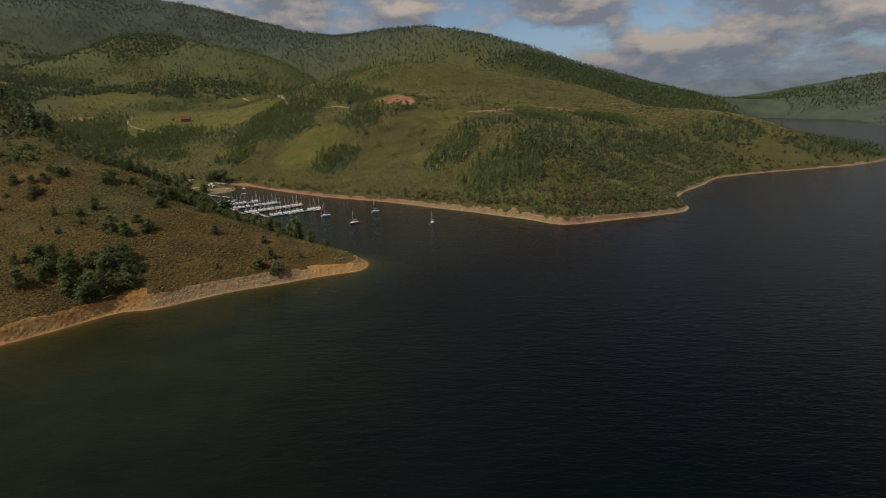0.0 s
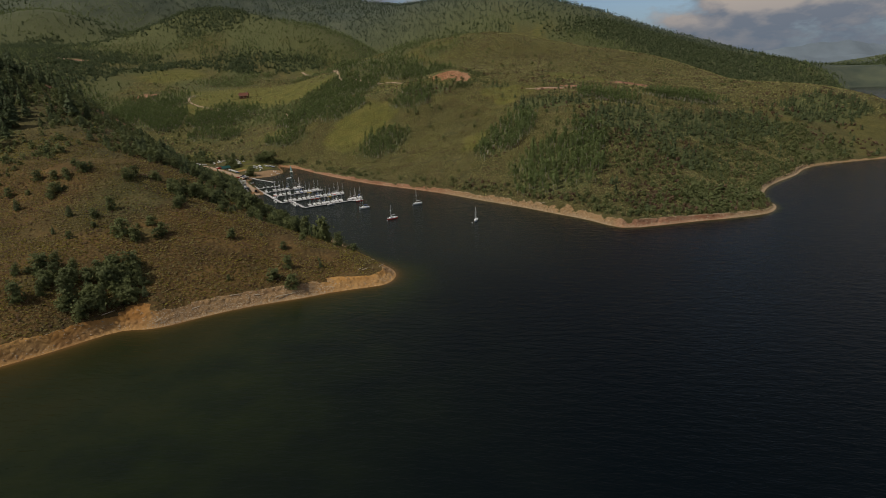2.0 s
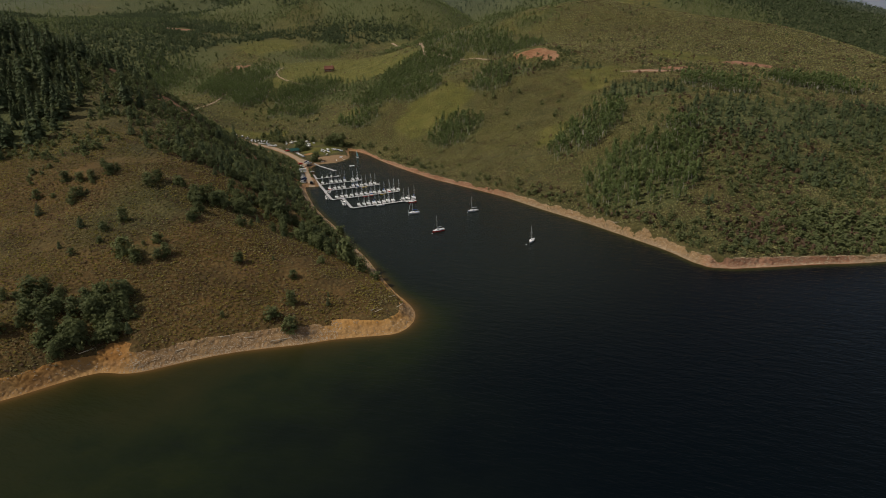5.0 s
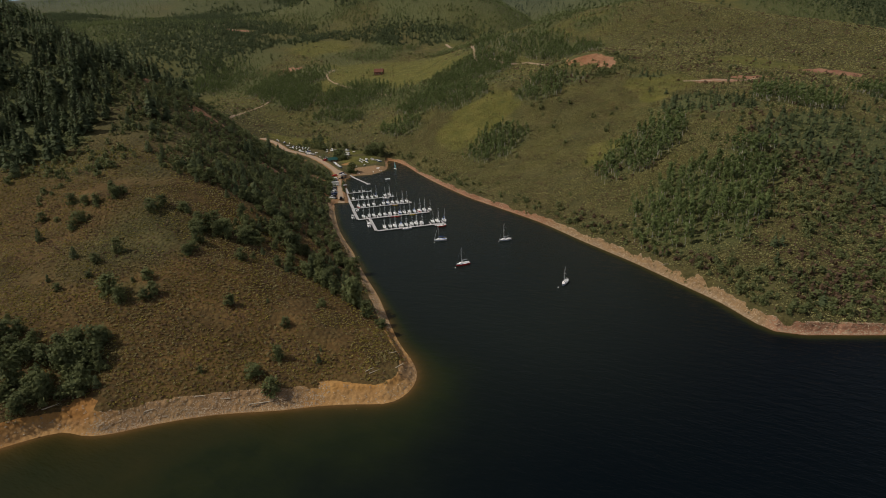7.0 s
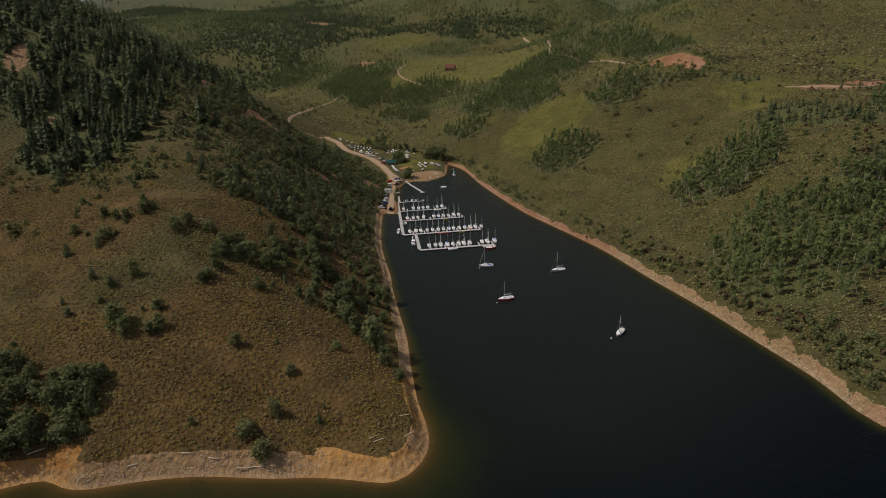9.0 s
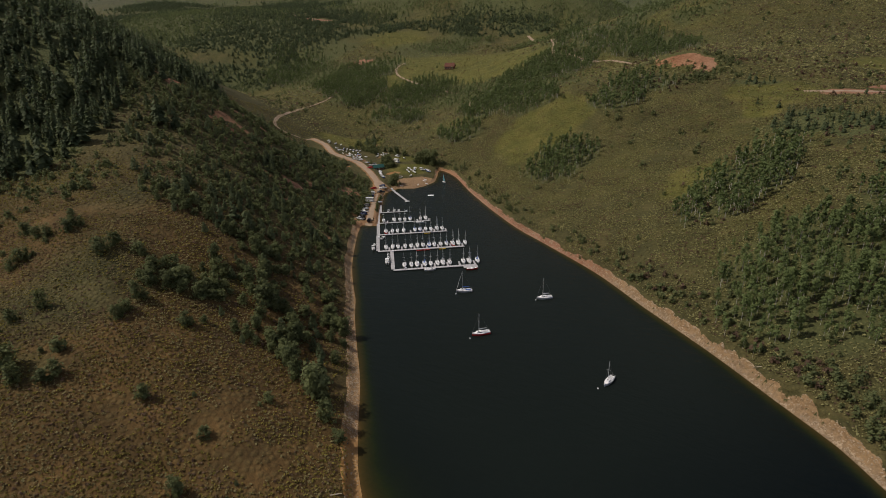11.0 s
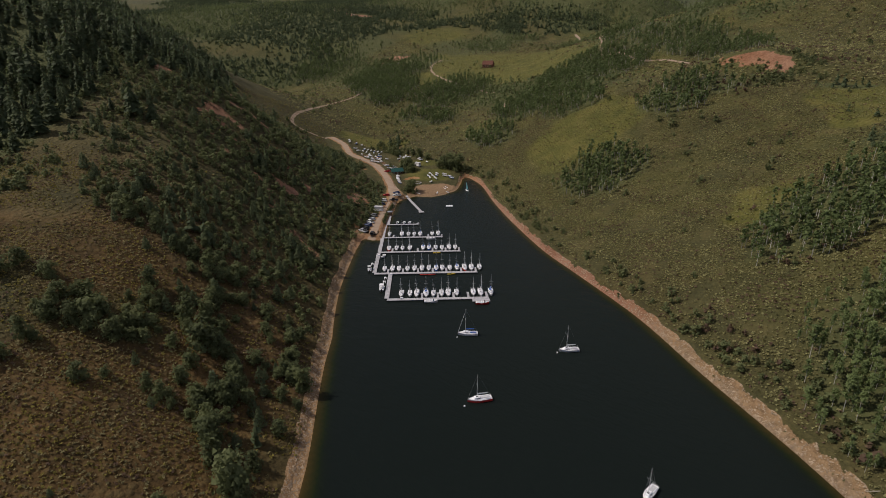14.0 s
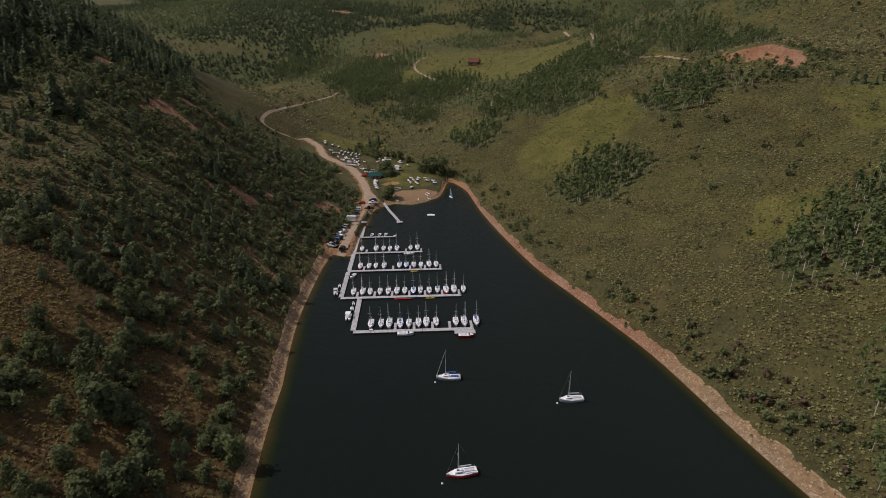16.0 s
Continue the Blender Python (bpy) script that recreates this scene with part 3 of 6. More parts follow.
# the wide sheet dips under the finer one along the near shores
SHORE_FINE = curve_through(SHORE_HEADLAND[5:] + SHORE_COVE + SHORE_RIDGE[:-4], 0.7)
seg = np.r_[0, np.cumsum(np.hypot(*np.diff(SHORE_FINE, axis=0).T))]
at = np.arange(0, seg[-1], 0.75)
SHORE_FINE = np.c_[np.interp(at, seg, SHORE_FINE[:, 0]), np.interp(at, seg, SHORE_FINE[:, 1])]
kernel = np.hanning(17) / np.hanning(17).sum()
SHORE_RIM = np.c_[np.convolve(np.pad(SHORE_FINE[:, 0], 8, "edge"), kernel, "valid"), np.convolve(np.pad(SHORE_FINE[:, 1], 8, "edge"), kernel, "valid")]
heading = np.gradient(SHORE_RIM, axis=0)
heading /= np.hypot(heading[:, 0], heading[:, 1])[:, None]
TO_LAND = np.c_[-heading[:, 1], heading[:, 0]]
OUT = np.array([-3.2, -1.6, -0.6, 0.2, 0.8, 1.4, 2.0, 2.6, 3.2, 3.8, 4.4, 5.0, 5.6, 6.2, 6.8, 7.4, 8.0, 8.7, 9.4, 10.2, 11.0, 12.0, 13.0])
bx, by = SHORE_RIM[:, None, 0] + TO_LAND[:, None, 0] * OUT, SHORE_RIM[:, None, 1] + TO_LAND[:, None, 1] * OUT
bd = shore_distance(bx, by)
bz = height(bx, by, bd) + 0.05
bz[:, -1] -= 0.5
dip = smooth(-3.0, -1.5, DD) * smooth(12.0, 10.2, DD) * (XX > -170) * (YY > 118) * (XX < 400) * (YY < 560) * (inside_land(XX, YY) | (DD > -3))
me = sheet("ground", np.stack([XX, YY, ZZ - 0.9 * dip * np.maximum(smooth(0, 3, DD), 0.3)], -1).reshape(-1, 3), QUADS, GROUND)
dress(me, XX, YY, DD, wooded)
ground = tagged(new("ground", me), "rolling sagebrush hillsides and bare eroded lake banks", "ground", kind="structure")
n_out = len(OUT)
row0 = (np.arange(len(SHORE_RIM) - 1)[:, None] * n_out + np.arange(n_out - 1)[None, :]).ravel()
shore_mesh = sheet("shore", np.stack([bx, by, bz], -1).reshape(-1, 3), np.stack([row0, row0 + n_out, row0 + n_out + 1, row0 + 1], 1)[:, ::-1], GROUND)
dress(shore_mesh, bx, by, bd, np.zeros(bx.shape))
tagged(new("shore", shore_mesh), "eroded stony bank of tan and reddish earth along the waterline", "shore", kind="structure")
wet = (DD < 4).ravel()
keep = wet[QUADS].all(1)
used = np.unique(QUADS[keep])
index = np.full(wet.size, -1)
index[used] = np.arange(len(used))
flat_water = np.stack([XX.ravel()[used], YY.ravel()[used], np.zeros(len(used))], -1)
wm = sheet("water", flat_water, index[QUADS[keep]], WATER)
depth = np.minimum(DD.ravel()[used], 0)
paint(wm, "cove_tint", smooth(90, 0, flat_water[:, 0] - 0.4 * (flat_water[:, 1] - 320)) * smooth(190, 270, flat_water[:, 1] + 0.3 * flat_water[:, 0]) * (0.8 + 0.2 * smooth(300, 420, flat_water[:, 1])))
# tint fading out from the shore, plus an olive patch off the headland
paint(wm, "shore_tint", np.exp(depth / 2.0) * 0.55 + np.exp(depth / 16.0) * 0.22 * smooth(110, -60, flat_water[:, 0]) * smooth(290, 225, flat_water[:, 1])
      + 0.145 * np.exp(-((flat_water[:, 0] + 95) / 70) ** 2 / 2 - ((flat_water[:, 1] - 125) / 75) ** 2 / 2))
water = tagged(new("water", wm), "dark rippled lake water, tan and green in the shallows", "water", kind="structure")

ROAD_EARTH = plain("packed_earth_road", (0.36, 0.268, 0.192), 0.95, 0, 0.16, 0.3)


def earth_road(points, width, step=6):
    """A track as a strip laid on the ground."""
    line = curve_through(points, step)
    way = np.gradient(line, axis=0)
    way /= np.hypot(way[:, 0], way[:, 1])[:, None] + 1e-9
    side = np.c_[-way[:, 1], way[:, 0]]
    rows = []
    for k in (-0.5, -0.17, 0.17, 0.5):
        q = line + side * (k * width * (1 + 0.2 * wave(line[:, 0], line[:, 1], 9, 19)))[:, None]
        rows.append(np.c_[q, ground_z(q[:, 0], q[:, 1]) + (0.12 if abs(k) < 0.3 else 0.06)])
    v = np.stack(rows, 1).reshape(-1, 3)
    f = [(4 * i + k, 4 * i + k + 1, 4 * i + k + 5, 4 * i + k + 4) for i in range(len(line) - 1) for k in range(3)]
    tagged(new("road", sheet("road", v, np.array(f), ROAD_EARTH)), "pale dirt track winding over the slopes", "road", kind="structure")


earth_road([(-176, 402), (-183, 413), (-198, 435), (-212, 458), (-232, 480), (-256, 500), (-281, 516), (-301, 521), (-317, 524), (-342, 540), (-362, 545)], 4.8, 1.6)
earth_road([(-234, 483), (-224, 476), (-215, 470.5)], 5.0, 1.6)
earth_road([(-362, 545), (-366, 530), (-381, 520), (-407, 545), (-433, 588), (-451, 629), (-470, 690)], 2.8)
earth_road([(-480, 860), (-467, 821), (-430, 782), (-370, 754), (-307, 723)], 3.0)
earth_road([(-268, 700), (-262, 690), (-268, 678), (-258, 664)], 4.0)
earth_road([(-240, 840), (-214, 779), (-199, 780), (-166, 760), (-141, 756), (-95, 720), (-80, 690)], 3.6)
earth_road([(-380, 1075), (-330, 1010), (-300, 960), (-240, 840)], 5.0)
earth_road([(26, 598), (40, 601), (52, 606), (80, 622)], 3.2)
earth_road([(-1150, 1120), (-1073, 1092), (-950, 1050), (-824, 1036)], 8.0)


# blue ridges far beyond the other arm of the lake; the blue is painted haze
HAZE_HILLS = plain("distant_haze_blue_hills", (0.145, 0.185, 0.230), 1.0, 0, 0.18, 0.004)
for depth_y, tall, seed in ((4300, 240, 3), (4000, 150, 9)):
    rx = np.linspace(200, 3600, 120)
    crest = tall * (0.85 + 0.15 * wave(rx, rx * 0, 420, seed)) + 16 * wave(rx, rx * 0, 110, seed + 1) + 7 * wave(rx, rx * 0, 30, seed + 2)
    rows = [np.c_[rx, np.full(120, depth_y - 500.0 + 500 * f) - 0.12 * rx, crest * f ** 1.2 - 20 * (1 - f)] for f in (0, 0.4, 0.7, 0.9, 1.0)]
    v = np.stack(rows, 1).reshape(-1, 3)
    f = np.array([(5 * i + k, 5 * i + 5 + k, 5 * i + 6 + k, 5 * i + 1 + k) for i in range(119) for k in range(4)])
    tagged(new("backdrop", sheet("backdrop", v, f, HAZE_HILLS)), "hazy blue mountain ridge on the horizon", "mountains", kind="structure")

# ---------------------------------------------------------------- plants
BARK = plain("conifer_bark", (0.10, 0.065, 0.04), 0.95, 0, 0.3, 6)
PALE_BARK = plain("aspen_bark", (0.46, 0.44, 0.38), 0.85, 0, 0.25, 3)
NEEDLES = leaf_material("fir_needles", (0.042, 0.062, 0.030), (0.118, 0.150, 0.070))
ASPEN_LEAF = leaf_material("aspen_leaves", (0.100, 0.136, 0.048), (0.216, 0.274, 0.104))
OAK_LEAF = leaf_material("scrub_oak_leaves", (0.058, 0.075, 0.033), (0.180, 0.206, 0.086))
JUNIPER_LEAF = leaf_material("juniper_sprays", (0.050, 0.072, 0.038), (0.155, 0.188, 0.092))
SAGE_LEAF = leaf_material("sagebrush_leaves", (0.158, 0.150, 0.060), (0.410, 0.388, 0.175), 0.9)
GREY_SAGE_LEAF = leaf_material("grey_sagebrush_leaves", (0.118, 0.104, 0.046), (0.305, 0.268, 0.128), 0.9)
# distance haze put into leaf colour: far ones lightened, mountain ones made bluish
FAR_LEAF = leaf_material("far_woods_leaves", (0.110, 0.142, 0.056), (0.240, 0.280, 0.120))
HAZED_MOUNTAIN_LEAF = leaf_material("hazed_mountain_woods_leaves", (0.090, 0.120, 0.088), (0.165, 0.200, 0.135))
GOLD_LEAF = leaf_material("golden_brush_leaves", (0.128, 0.110, 0.027), (0.330, 0.283, 0.072), 0.9)
DRY_LEAF = leaf_material("brown_brush_leaves", (0.086, 0.058, 0.040), (0.192, 0.130, 0.086), 0.9)


def stem(r, h, lean, rng, sides=4, base=0.0):
    """A tapered, slightly bent trunk as triangles."""
    a = np.arange(sides) * 2 * np.pi / sides
    rings = []
    for k, (f, q) in enumerate(((0, 1.0), (0.5, 0.65), (1, 0.15))):
        off = np.array([lean[0] * f * f, lean[1] * f * f])
        rings.append(np.c_[np.cos(a) * r * q + off[0], np.sin(a) * r * q + off[1], np.full(sides, base + f * h)])
    v = np.vstack(rings)
    f = []
    for k in range(2):
        for i in range(sides):
            j = (i + 1) % sides
            p = k * sides
            f += [(p + i, p + j, p + sides + j), (p + i, p + sides + j, p + sides + i)]
    return v, np.array(f)


def sprays(points, size, rng, facing=None):
    """A small three-cornered leaf spray at each point, its face turned about the given way."""
    n = len(points)
    up = rng.normal(size=(n, 3)) * 0.55
    up += 0 if facing is None else facing
    up /= np.linalg.norm(up, axis=1)[:, None] + 1e-9
    d = np.cross(up, rng.normal(size=(n, 3)))
    d /= np.linalg.norm(d, axis=1)[:, None] + 1e-9
    e = np.cross(up, d)
    s = (size * rng.uniform(0.6, 1.35, n))[:, None]
    v = np.stack([points + d * s, points - d * s * 0.5 + e * s * 0.85, points - d * s * 0.5 - e * s * 0.85], 1).reshape(-1, 3)
    return v, np.arange(3 * n).reshape(-1, 3)


def joined(pieces):
    vs, fs, n = [], [], 0
    for v, f in pieces:
        vs.append(v)
        fs.append(f + n)
        n += len(v)
    return np.vstack(vs), np.vstack(fs)


def fir_shape(rng, h=11.0, fans=150, spread_out=1.0):
    """Trunk, and a crown of drooping needle fans that narrows to a spire."""
    trunk = stem(0.16 * h / 11, h * 0.96, (rng.uniform(-.2, .2), rng.uniform(-.2, .2)), rng)
    wide = h * rng.uniform(0.16, 0.23)
    f = np.sort(1 - np.sqrt(rng.uniform(0, 1, fans)))
    z = h * (0.07 + 0.90 * f)
    a = rng.uniform(0, 2 * np.pi, fans)
    r = (wide * (1 - f) ** 0.85 + 0.15) * rng.uniform(0.5, 1.12, fans)
    w = (0.30 * r + 0.12) * spread_out
    way, side = np.c_[np.cos(a), np.sin(a), 0 * a], np.c_[-np.sin(a), np.cos(a), rng.uniform(-0.3, 0.3, fans)]
    lift = np.c_[0 * a, 0 * a, z]
    root = way * (0.12 * r)[:, None] + lift + [0, 0, 0.5] * (0.6 * spread_out * r + 0.3)[:, None]
    tip = way * r[:, None] + lift - [0, 0, 1] * (0.30 * r * rng.uniform(0.5, 1.4, fans))[:, None]
    v = np.stack([root, tip - side * w[:, None], tip + side * w[:, None]], 1).reshape(-1, 3)
    return trunk, (v, np.arange(3 * fans).reshape(-1, 3))


def leafy_shape(rng, h, wide, low, clumps, leaves, size, trunk_r):
    """A trunk with limbs, and leaf sprays gathered in uneven clumps."""
    woods = [stem(trunk_r, h * 0.8, (rng.uniform(-.4, .4), rng.uniform(-.4, .4)), rng)]
    centres = []
    for _ in range(clumps):
        f = rng.uniform(low, 1.0)
        r = wide * (1 - ((f - low) / (1 - low + 1e-6) * 0.9) ** 2) ** 0.5 * rng.uniform(0.15, 1.0)
        a = rng.uniform(0, 2 * np.pi)
        centres.append((np.cos(a) * r, np.sin(a) * r, f * h))
    for cx, cy, cz in centres[:2]:
        v, f = stem(trunk_r * 0.45, 1.0, (0, 0), rng, 3)
        b = 0.35 * cz
        v = np.c_[v[:, 0] + cx * v[:, 2], v[:, 1] + cy * v[:, 2], b + (cz - b) * v[:, 2]]
        woods.append((v, f))
    c = np.array(centres)[rng.randint(0, clumps, leaves)]
    p = c + rng.normal(size=(leaves, 3)) * wide * 0.18 * [1, 1, 0.8]
    p[:, 2] = np.maximum(p[:, 2], 0.12)
    out = (p - [0, 0, h * (low + 0.25)]) / [wide, wide, h * 0.45]
    out /= np.linalg.norm(out, axis=1)[:, None] + 1e-9
    return joined(woods), sprays(p, size, rng, out + [0, 0, 0.35])


def juniper_shape(rng, h, wide, leaves, size):
    """A short trunk and an upright, pointed crown of small sprays that reaches the ground."""
    wood = joined([stem(0.11, h * 0.7, (rng.uniform(-.2, .2), rng.uniform(-.2, .2)), rng), stem(0.06, h * 0.45, (0.7, 0.3), rng, 3), stem(0.06, h * 0.45, (-0.6, 0.5), rng, 3)])
    f = 1 - np.sqrt(rng.uniform(0, 1, leaves))
    a = rng.uniform(0, 2 * np.pi, leaves)
    lobes = 1 + 0.22 * np.sin(3 * a + rng.uniform(0, 6)) + 0.14 * np.sin(7 * f * 3 + 2 * a)
    r = wide * ((1 - f) ** 0.75 * np.minimum(1, 0.55 + 3 * f)) * lobes * rng.uniform(0.45, 1.05, leaves) ** 0.6
    p = np.c_[np.cos(a) * r, np.sin(a) * r, h * (0.03 + 0.97 * f)]
    return wood, sprays(p, size, rng, np.c_[np.cos(a), np.sin(a), np.full(leaves, 0.6)])


def tuft_shape(rng, blades=5):
    """A low sagebrush: a ragged dome of small leafy sprays."""
    a, r = rng.uniform(0, 2 * np.pi, blades), 0.48 * np.sqrt(rng.uniform(0, 1, blades))
    p = np.c_[np.cos(a) * r, np.sin(a) * r, 0.42 - 0.9 * r * r + rng.uniform(-0.08, 0.08, blades)]
    return sprays(p, 0.30, rng, np.c_[np.cos(a) * r * 1.2, np.sin(a) * r * 1.2, np.full(blades, 0.7)])


def mesh_of(name, shape, mat):
    return sheet(name, shape[0], shape[1], mat, False)


def plant(name, label, category, wood, wood_mat, wood_name, leaf, leaf_mat, leaf_name, group):
    """One plant with its wood and its foliage as parts, standing at the origin."""
    top = tagged(new(name), label, category, group)
    for part_name, shape, mat in ((wood_name, wood, wood_mat), (leaf_name, leaf, leaf_mat)):
        ob = new(part_name, mesh_of(part_name, shape, mat))
        ob.parent = top
    return top


def swarm(name, shapes, mat, x, y, z, scale, rng, label, category, tall=None):
    """Very many plants of one kind as one mesh."""
    vs, fs, n = [], [], 0
    pick = rng.randint(0, len(shapes), len(x))
    turn = rng.uniform(0, 2 * np.pi, len(x))
    tall = rng.uniform(0.8, 1.25, len(x)) if tall is None else tall
    for k, (v, f) in enumerate(shapes):
        idx = np.nonzero(pick == k)[0]
        if not len(idx):
            continue
        c, s = np.cos(turn[idx])[:, None], np.sin(turn[idx])[:, None]
        q = scale[idx][:, None]
        px = (v[None, :, 0] * c - v[None, :, 1] * s) * q + x[idx][:, None]
        py = (v[None, :, 0] * s + v[None, :, 1] * c) * q + y[idx][:, None]
        pz = v[None, :, 2] * q * tall[idx][:, None] + z[idx][:, None]
        vs.append(np.stack([px, py, pz], -1).reshape(-1, 3))
        fs.append((f[None] + (np.arange(len(idx)) * len(v))[:, None, None] + n).reshape(-1, 3))
        n += len(idx) * len(v)
    return tagged(new(name, sheet(name, np.vstack(vs), np.vstack(fs), mat, False)), label, category, kind="stuff")


RNG = np.random.RandomState(5)


def sample(field, x, y):
    i = np.clip(np.searchsorted(GX, x) - 1, 0, len(GX) - 2)
    j = np.clip(np.searchsorted(GY, y) - 1, 0, len(GY) - 2)
    return field[j, i]


def sown(x0, x1, y0, y1, n, chance, clear=True):
    """Random places in a box, thinned by a chance from 0 to 1, kept off the water, the lanes and bare ground."""
    x, y = RNG.uniform(x0, x1, n), RNG.uniform(y0, y1, n)
    ok = RNG.uniform(0, 1, n) < chance(x, y)
    x, y = x[ok], y[ok]
    ok = sample(DD, x, y) > beach_width(x, y) + 1.5
    if clear:
        ok &= (sample(bare, x, y) < 0.45) & ~((np.hypot((x + 245) / 42, (y - 515) / 34) < 1) | (np.hypot((x + 320) / 45, (y - 545) / 22) < 1))
    return x[ok], y[ok]


def spread(x, y, gap):
    """Drop places that crowd a place already taken."""
    taken, keep = {}, []
    for i, (a, b) in enumerate(zip(x, y)):
        k = (int(a // gap), int(b // gap))
        if k not in taken:
            taken[k] = 1
            keep.append(i)
    return np.array(keep, int)


FIR_SHAPES = [fir_shape(np.random.RandomState(k), 11.0, 150) for k in range(5)]
LIGHT_FIRS = [fir_shape(np.random.RandomState(k), 11.0, 52, 1.6)[1] for k in range(5)]
ASPEN_SHAPES = [leafy_shape(np.random.RandomState(20 + k), 9.5, 1.55, 0.36, 30, 520, 0.29, 0.11) for k in range(5)]
OAK_SHAPES = [leafy_shape(np.random.RandomState(40 + k), 3.0, 1.6, 0.06, 34, 760, 0.21, 0.09) for k in range(6)]
JUNIPER_SHAPES = [juniper_shape(np.random.RandomState(240 + k), 4.6, 1.5, 620, 0.20) for k in range(5)]
TUFTS = [tuft_shape(np.random.RandomState(60 + k)) for k in range(8)]
LIGHT_ASPENS = [leafy_shape(np.random.RandomState(20 + k), 9.0, 1.4, 0.38, 17, 58, 0.70, 0.13)[1] for k in range(5)]
DOT_FIR = [fir_shape(np.random.RandomState(80 + k), 11.0, 11, 2.9)[1] for k in range(3)]
MINI_TREE = [leafy_shape(np.random.RandomState(95 + k), 9.0, 1.9, 0.2, 5, 8, 1.7, 0.2)[1] for k in range(4)]
DOT_TREE = [leafy_shape(np.random.RandomState(90 + k), 9.5, 1.6, 0.25, 7, 16, 1.15, 0.2)[1] for k in range(4)]

KINDS = {
    "fir_tree": (FIR_SHAPES, BARK, NEEDLES, "dark green spire-shaped fir on the hillside", "fir tree", "firs on the slopes"),
    "aspen_tree": (ASPEN_SHAPES, PALE_BARK, ASPEN_LEAF, "slender aspen with pale bark and light green leaves", "aspen tree", "aspens on the slopes"),
    "oak_bush": (OAK_SHAPES, BARK, OAK_LEAF, "rounded dark green scrub oak bush on the slope", "bush", "bushes on the slopes"),
    "juniper_tree": (JUNIPER_SHAPES, BARK, JUNIPER_LEAF, "dark upright juniper with a dense pointed crown on the slope", "juniper tree", "junipers on the slopes"),
}
MASTERS = {}
for kind, (shapes, wood_mat, leaf_mat, label, category, group) in KINDS.items():
    MASTERS[kind] = []
    for wood, leaf in shapes:
        MASTERS[kind].append(plant(kind, label, category, wood, wood_mat, "trunk", leaf, leaf_mat, "crown", group))


def stand(kind, x, y, scale, limit, centre, rest_label):
    """The plants nearest to a spot on the plan singly, those beyond it as one mass."""
    if not len(x):
        return
    z = ground_z(x, y) - 0.1
    order = np.argsort(np.hypot(x - centre[0], y - centre[1]))
    shapes, wood_mat, leaf_mat, label, category, group = KINDS[kind]
    for n, i in enumerate(order[:limit]):
        m = Matrix.LocRotScale((x[i], y[i], z[i]), Euler((0, 0, RNG.uniform(0, 6.28))), (scale[i], scale[i], scale[i] * RNG.uniform(0.85, 1.2)))
        if n < len(MASTERS[kind]) and not MASTERS[kind][n].get("set"):
            MASTERS[kind][n]["set"] = 1
            MASTERS[kind][n].matrix_basis = m
        else:
            copy_thing(MASTERS[kind][n % len(MASTERS[kind])], m)
    rest = order[limit:]
    if len(rest):
        tall = RNG.uniform(0.85, 1.2, len(rest))
        light = [s[1] for s in shapes] if kind != "aspen_tree" else [LIGHT_ASPENS[k] for k in range(len(LIGHT_ASPENS))]
        light = [leafy_shape(np.random.RandomState(40 + k), 3.0, 1.6, 0.08, 18, 88, 0.46, 0.09)[1] for k in range(6)] if kind == "oak_bush" else light
        light = [juniper_shape(np.random.RandomState(250 + k), 4.6, 1.5, 110, 0.42)[1] for k in range(5)] if kind == "juniper_tree" else light
        light = LIGHT_FIRS if kind == "fir_tree" else light
        swarm((kind + "es_beyond" if kind == "oak_bush" else kind + "s_beyond"), light, leaf_mat, x[rest], y[rest], z[rest], scale[rest], RNG, rest_label, category, tall)
        if kind in ("oak_bush", "juniper_tree"):
            return
        swarm(kind + "_stems_beyond", [stem(r, h, (0.2, 0.1), RNG, 3) for r, h in ([(0.16, 10)] if kind == "fir_tree" else [(0.17, 8.0), (0.15, 8.8)] if kind == "aspen_tree" else [(0.08, 2.2)])], wood_mat, x[rest], y[rest], z[rest], scale[rest], RNG, "trunks of " + rest_label, category, tall)


# single shrubs and young trees that stand out on the headland: east, north, size
LONE = [(-157, 229, 0.91), (-155, 215, 0.56), (-186, 253, 0.91), (-164, 252, 1.3), (-164, 257, 1.2), (-155, 261, 0.91), (-141, 212, 1.7), (-135, 211, 1.6), (-129, 215, 1.4), (-128, 218, 1.4), (-136, 223, 1.4),
        (-134, 239, 0.84), (-140, 220, 0.56), (-240, 226, 1.6), (-83, 249, 0.7), (-84, 230, 0.77), (-80, 209, 1.2), (-72, 207, 1.2), (-119, 191, 0.49), (-95, 203, 0.35), (-122, 184, 0.49), (-144, 256, 0.91), (-145, 265, 1.1)]
LONE_SHORE = [(-95, 267, 1.3), (-87, 263, 1.1), (-81, 262, 1.2), (-76, 262, 1.1), (-69, 256, 1.1), (-64, 254, 1), (-61, 253, 0.84), (-107, 274, 1.2), (-112, 284, 1), (-138, 248, 1.3), (-137, 267, 1.3), (-134, 272, 1), (-140, 288, 1.6),
              (-147, 282, 1.1), (-194, 294, 1.5), (-192, 300, 1.5), (-216, 275, 1.5), (-213, 266, 1.3), (-132, 192, 1.5), (-128, 196, 1.4), (-128, 199, 1.1), (-130, 186, 1.5), (-120, 183, 1.3), (-123, 181, 1.3), (-131, 177, 1.6),
              (-130, 173, 1.4), (-128, 177, 1.3), (-136, 185, 1.3), (-142, 182, 1.4), (-125, 188, 1.2), (-153, 185, 1.5), (-137, 176, 1.4), (-146, 178, 1.3), (-160, 190, 1.1), (-150, 170, 1.2)]
